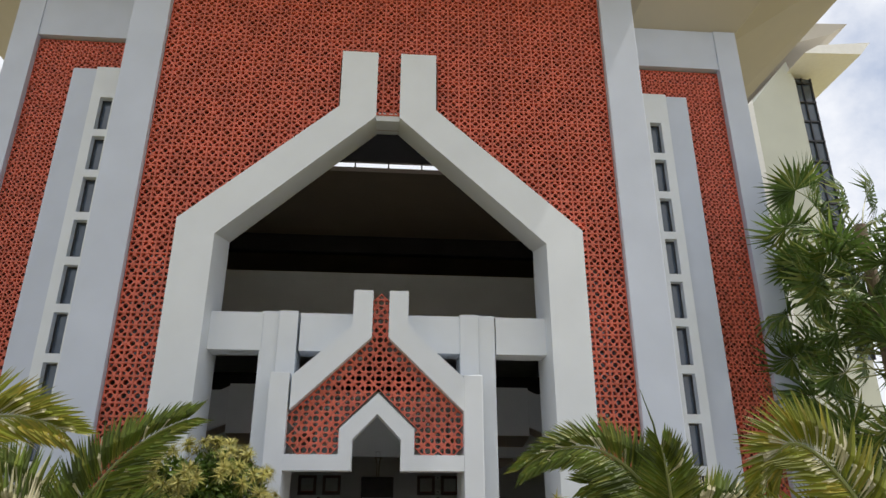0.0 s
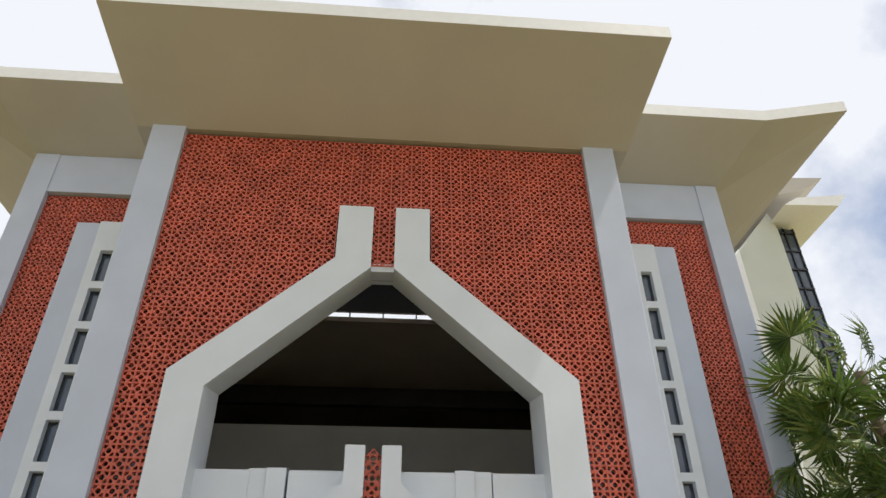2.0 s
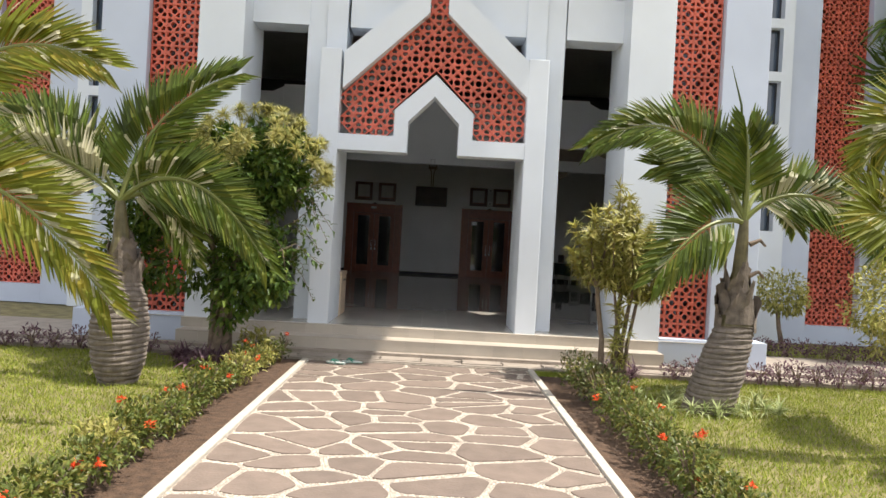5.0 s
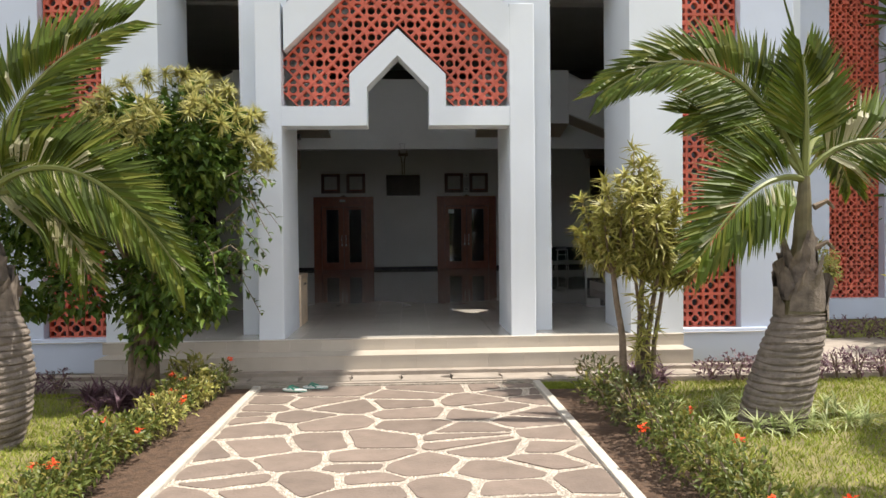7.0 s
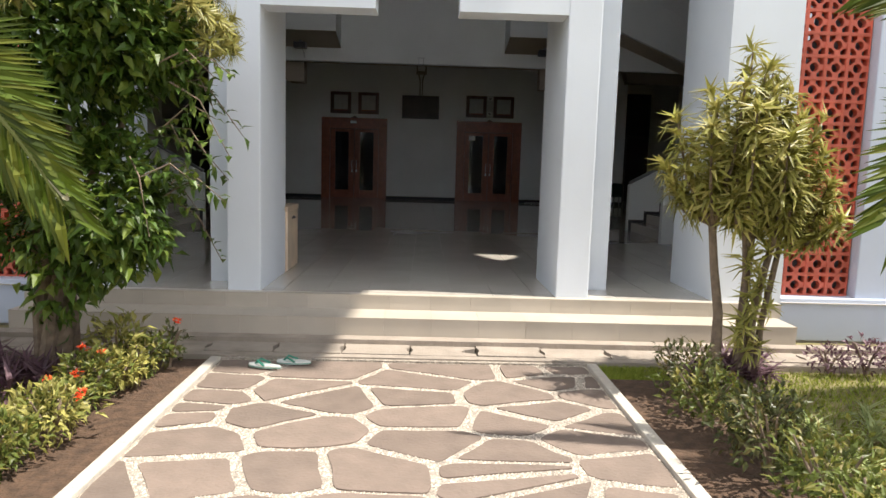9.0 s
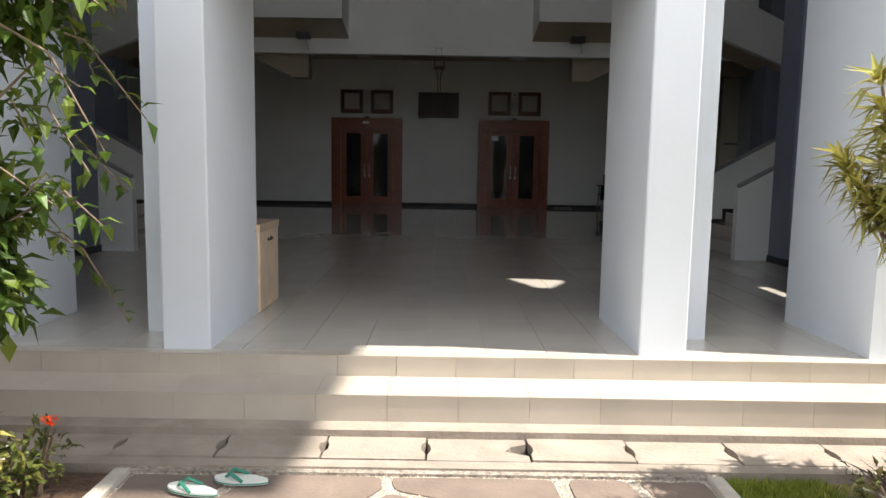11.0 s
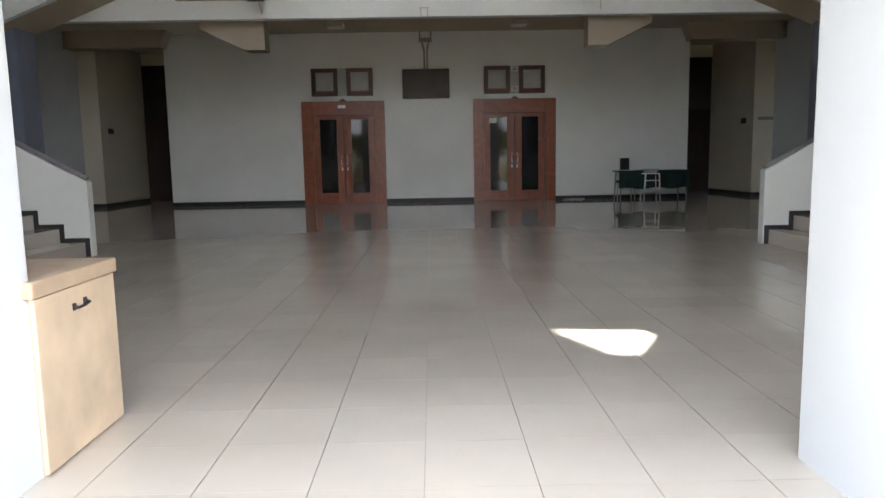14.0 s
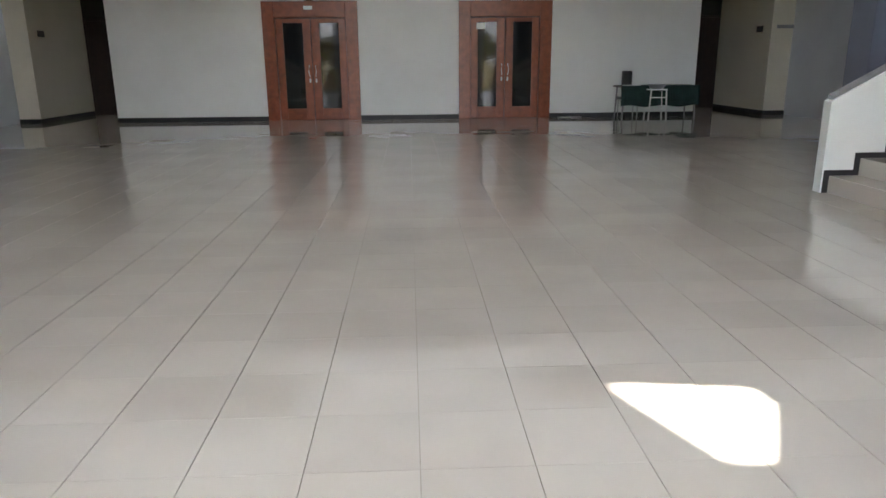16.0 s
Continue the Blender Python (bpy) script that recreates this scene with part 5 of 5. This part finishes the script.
# ---- neighbouring building past the wing ----
PALEGREEN = mat("pale_green_render", (0.58, 0.60, 0.53), 0.8, vary=0.05, scale=0.5, bump=0.05)
nb = thing("neighbour_building", (0, 0, GROUND), "tall pale green building with a glazed stair strip and angled roofs", "building")
part("wall", prism(bmesh.new(), [(15.75, 0), (18.0, 0), (18.0, 20.6), (17.75, 21.6), (15.75, 19.2)], 14.0, 24.0), PALEGREEN, nb)
part("corner_fin", prism(bmesh.new(), [(15.45, 0), (15.75, 0), (15.75, 19.4), (15.45, 19.0)], 13.9, 14.6), MATTWHITE, nb)
gl = part("glazing", box(bmesh.new(), 18.0, 18.9, 14.3, 14.36, 8, 20.9), WINGLASS, nb)
for k in range(13):
    part("transom_bar", box(bmesh.new(), 17.98, 18.95, 14.22, 14.3, 8.6 + k, 8.68 + k), FRAMEDARK, gl)
for x in (18.0, 18.45, 18.88):
    part("mullion", box(bmesh.new(), x, x + 0.05, 14.22, 14.3, 8, 20.9), FRAMEDARK, gl)
part("stair_wall", box(bmesh.new(), 18.0, 18.9, 14.4, 24, 0, 20.9), PALEGREEN, nb)
part("roof", prism(bmesh.new(), [(17.7, 21.0), (20.3, 21.1), (20.85, 21.75), (18.4, 21.45)], 12.6, 24), MATTWHITE, nb)
part("upper_roof", prism(bmesh.new(), [(16.9, 21.6), (19.4, 22.4), (20.35, 23.05), (17.4, 22.9)], 13.0, 24), SOFFIT, nb)

# ---- lawn ----
def grass(name, x0, x1, y0, y1, n, seed):
    g = np.random.default_rng(seed)
    p = np.stack([g.uniform(x0, x1, n), g.uniform(y0, y1, n), np.full(n, GROUND - 0.02)], 1)
    a = g.uniform(0, 2 * np.pi, n)
    h = g.uniform(0.02, 0.05, n)
    w = g.uniform(0.003, 0.006, n)
    side = np.stack([np.cos(a), np.sin(a), np.zeros(n)], 1) * w[:, None]
    tip = p + np.stack([g.normal(0, 0.02, n), g.normal(0, 0.02, n), h], 1)
    v = np.stack([p - side, p + side, tip], 1).reshape(-1, 3)
    me = bpy.data.meshes.new(name)
    me.from_pydata(v.tolist(), [], np.arange(3 * n).reshape(-1, 3).tolist())
    me.materials.append(GRASS)
    return tagged(new(name, me), "short green lawn grass", "grass", kind="stuff")
grass("grass", 1.98, 7.0, -8.5, -0.97, 90000, 1)
grass("grass", -7.0, -1.98, -8.5, -0.97, 90000, 2)
grass("grass", 1.49, 1.98, -1.28, -0.95, 3500, 4)
grass("grass", 4.5, 12.0, 1.7, 3.6, 16000, 3)

# ---- hall floor tiles ----
T = 0.38
bm = box(bmesh.new(), -4.66, 4.66, 0.06, 4.38, GROUND - 0.3, -0.006)
box(bm, -9.1, 9.1, 4.38, 20.1, GROUND - 0.3, -0.006)
floor = structure(part("floor", bm, GROUT), "polished cream floor tiles with thin dark joints", "floor")
g, gy = 0.0019, 0.0008
tile_me = mesh_from(box(bmesh.new(), g - T / 2, T / 2 - g, gy - T / 2, T / 2 - gy, -0.01, 0.0), "tile", TILE)
verts, faces = [], []
for i in range(-24, 24):
    for j in range(-1, 52):
        x, y = (i + 0.5) * T, 0.18 + (j + 0.5) * T
        if abs(x) > 4.6 and y < 4.5:
            continue
        if -6 <= i < 6 and 0 <= j < 25:
            ob = new("tile", tile_me)
            ob.parent = floor
            ob.location = (x, y, 0)
        else:
            n = len(verts)
            x0, x1, y0, y1 = x - T / 2 + g, x + T / 2 - g, max(0.0125, y - T / 2 + gy), y + T / 2 - gy
            verts += [(a, b, z) for z in (0, -0.008) for a, b in ((x0, y0), (x1, y0), (x1, y1), (x0, y1))]
            faces += [(n, n + 1, n + 2, n + 3), (n, n + 4, n + 5, n + 1), (n + 1, n + 5, n + 6, n + 2), (n + 2, n + 6, n + 7, n + 3), (n + 3, n + 7, n + 4, n)]
me = bpy.data.meshes.new("tiles")
me.from_pydata(verts, [], faces)
me.materials.append(TILE)
ob = new("tiles", me)
ob.parent = floor
ob["kind"] = "stuff"

# ---- pierced clay blocks ----
B = 0.2
def block_geometry():
    """Verts and faces of one block, centred, front at y 0: a raised rim, a round hole and a petal hole towards each corner."""
    d, back = 0.075, 0.009
    h, r_ = B / 2 - 0.001, B / 2 - 0.013
    bm = bmesh.new()
    edges = []

    def loop(pts, y):
        vs = [bm.verts.new((x, y, z)) for x, z in pts]
        return vs, [bm.edges.new((vs[k], vs[(k + 1) % len(vs)])) for k in range(len(vs))]

    def walls(pts, y0, y1):
        a = [bm.verts.new((x, y0, z)) for x, z in pts]
        b = [bm.verts.new((x, y1, z)) for x, z in pts]
        for k in range(len(pts)):
            j = (k + 1) % len(pts)
            bm.faces.new((a[k], a[j], b[j], b[k]))

    corners = [(-1, -1), (1, -1), (1, 1), (-1, 1)]
    P, Q = [(a * h, b * h) for a, b in corners], [(a * r_, b * r_) for a, b in corners]
    pv, qv = [bm.verts.new((x, 0, z)) for x, z in P], [bm.verts.new((x, 0, z)) for x, z in Q]
    for k in range(4):
        j = (k + 1) % 4
        bm.faces.new((pv[k], pv[j], qv[j], qv[k]))
    walls(P, 0, d)
    walls(Q, 0, back)
    ring = [(0.042 * math.cos(k * math.tau / 12), 0.042 * math.sin(k * math.tau / 12)) for k in range(12)]
    petal = [(0.060, 0.0), (0.058, -0.022), (0.080, -0.040), (0.094, -0.026), (0.116, 0.0), (0.094, 0.026), (0.080, 0.040), (0.058, 0.022)]
    holes = [ring]
    for k in range(4):
        c8, s8 = math.cos((k + 0.5) * math.pi / 2), math.sin((k + 0.5) * math.pi / 2)
        holes.append([(c8 * x - s8 * z, s8 * x + c8 * z) for x, z in petal])
    for pts in [Q] + holes:
        edges += loop(pts, back)[1]
    bmesh.ops.triangle_fill(bm, use_beauty=True, use_dissolve=False, edges=edges, normal=(0, -1, 0))
    for pts in holes:
        walls(pts, back, d)
    bm.verts.index_update()
    v = [tuple(q.co) for q in bm.verts]
    f = [tuple(q.index for q in face.verts) for face in bm.faces]
    bm.free()
    return v, f


BV, BF = block_geometry()
block_me = bpy.data.meshes.new("block")
block_me.from_pydata(BV, [], BF)
block_me.materials.append(RED)


def screen(name, cells, y, turn, label, near=None, size=1.0):
    """Blocks at x, z cells; the near ones are parts, the rest one joined part."""
    sc = structure(new(name), label, "block screen")
    vv, ff = [], []
    ct, st_ = math.cos(turn), math.sin(turn)
    for x, z in cells:
        if near and near(x, z):
            ob = new("block", block_me)
            ob.parent = sc
            ob.location = (x, y, z)
            ob.rotation_euler.y = -turn
            ob.scale = (size, 1, size)
        else:
            n = len(vv)
            vv += [(x + ct * a - st_ * c_, y + b, z + st_ * a + ct * c_) for a, b, c_ in BV]
            ff += [tuple(n + q for q in t) for t in BF]
    if vv:
        me = bpy.data.meshes.new("blocks")
        me.from_pydata(vv, [], ff)
        me.materials.append(RED)
        ob = new("blocks", me)
        ob.parent = sc
        ob["kind"] = "stuff"
    return sc


def outside_arch(x, z):
    x = abs(x - CX)
    if z < 6.4:
        return x > 3.37
    if z < 8.67:
        return x > 3.37 - (z - 6.4) * (2.51 / 2.27) - 0.13
    if z < 9.9:
        return x > 0.83 or x < 0.28
    return True


cells = [(CX + (i - 20) * B, 0.14 + k * B) for i in range(41) for k in range(58)]
cells = [(x, z) for x, z in cells if outside_arch(x, z) and (abs(x - CX) > 0.28 or z > 8.5)]
screen("block_screen", cells, 0.19, 0.0, "red pierced clay block screen around the arch", lambda x, z: z < 6.1)
for s in (-1, 1):
    cells = [(sx(s, 8.475 - i * B), 0.1 + k * B) for i in range(12) for k in range(64)]
    cells = [(x, z) for x, z in cells if abs(x - CX) > 7.45 or z > 11.6]
    screen("wing_block_screen", cells, WY, 0.0, "red pierced clay block screen on the wing", lambda x, z: z < 9.0)


def in_portal(x, z):
    x = abs(x - CX)
    if z > 4.5:
        return x < 0.2 and z < 5.1
    if x > 1.33 or z < 2.66 or z > 3.36 + (1.28 - x) * 0.965 + 0.1:
        return False
    return z > 3.60 - x * 0.946 - 0.05 or x > 0.5


D = 1.09 * B / math.sqrt(2)
cells = [(CX + i * D, 2.62 + k * D) for i in range(-10, 11) for k in range(0, 19) if (i + k) % 2 == 0]
screen("portal_block_screen", [q for q in cells if in_portal(*q)], 0.16, math.pi / 4, "red pierced clay blocks set diagonally in the portal", lambda x, z: True, 1.09)
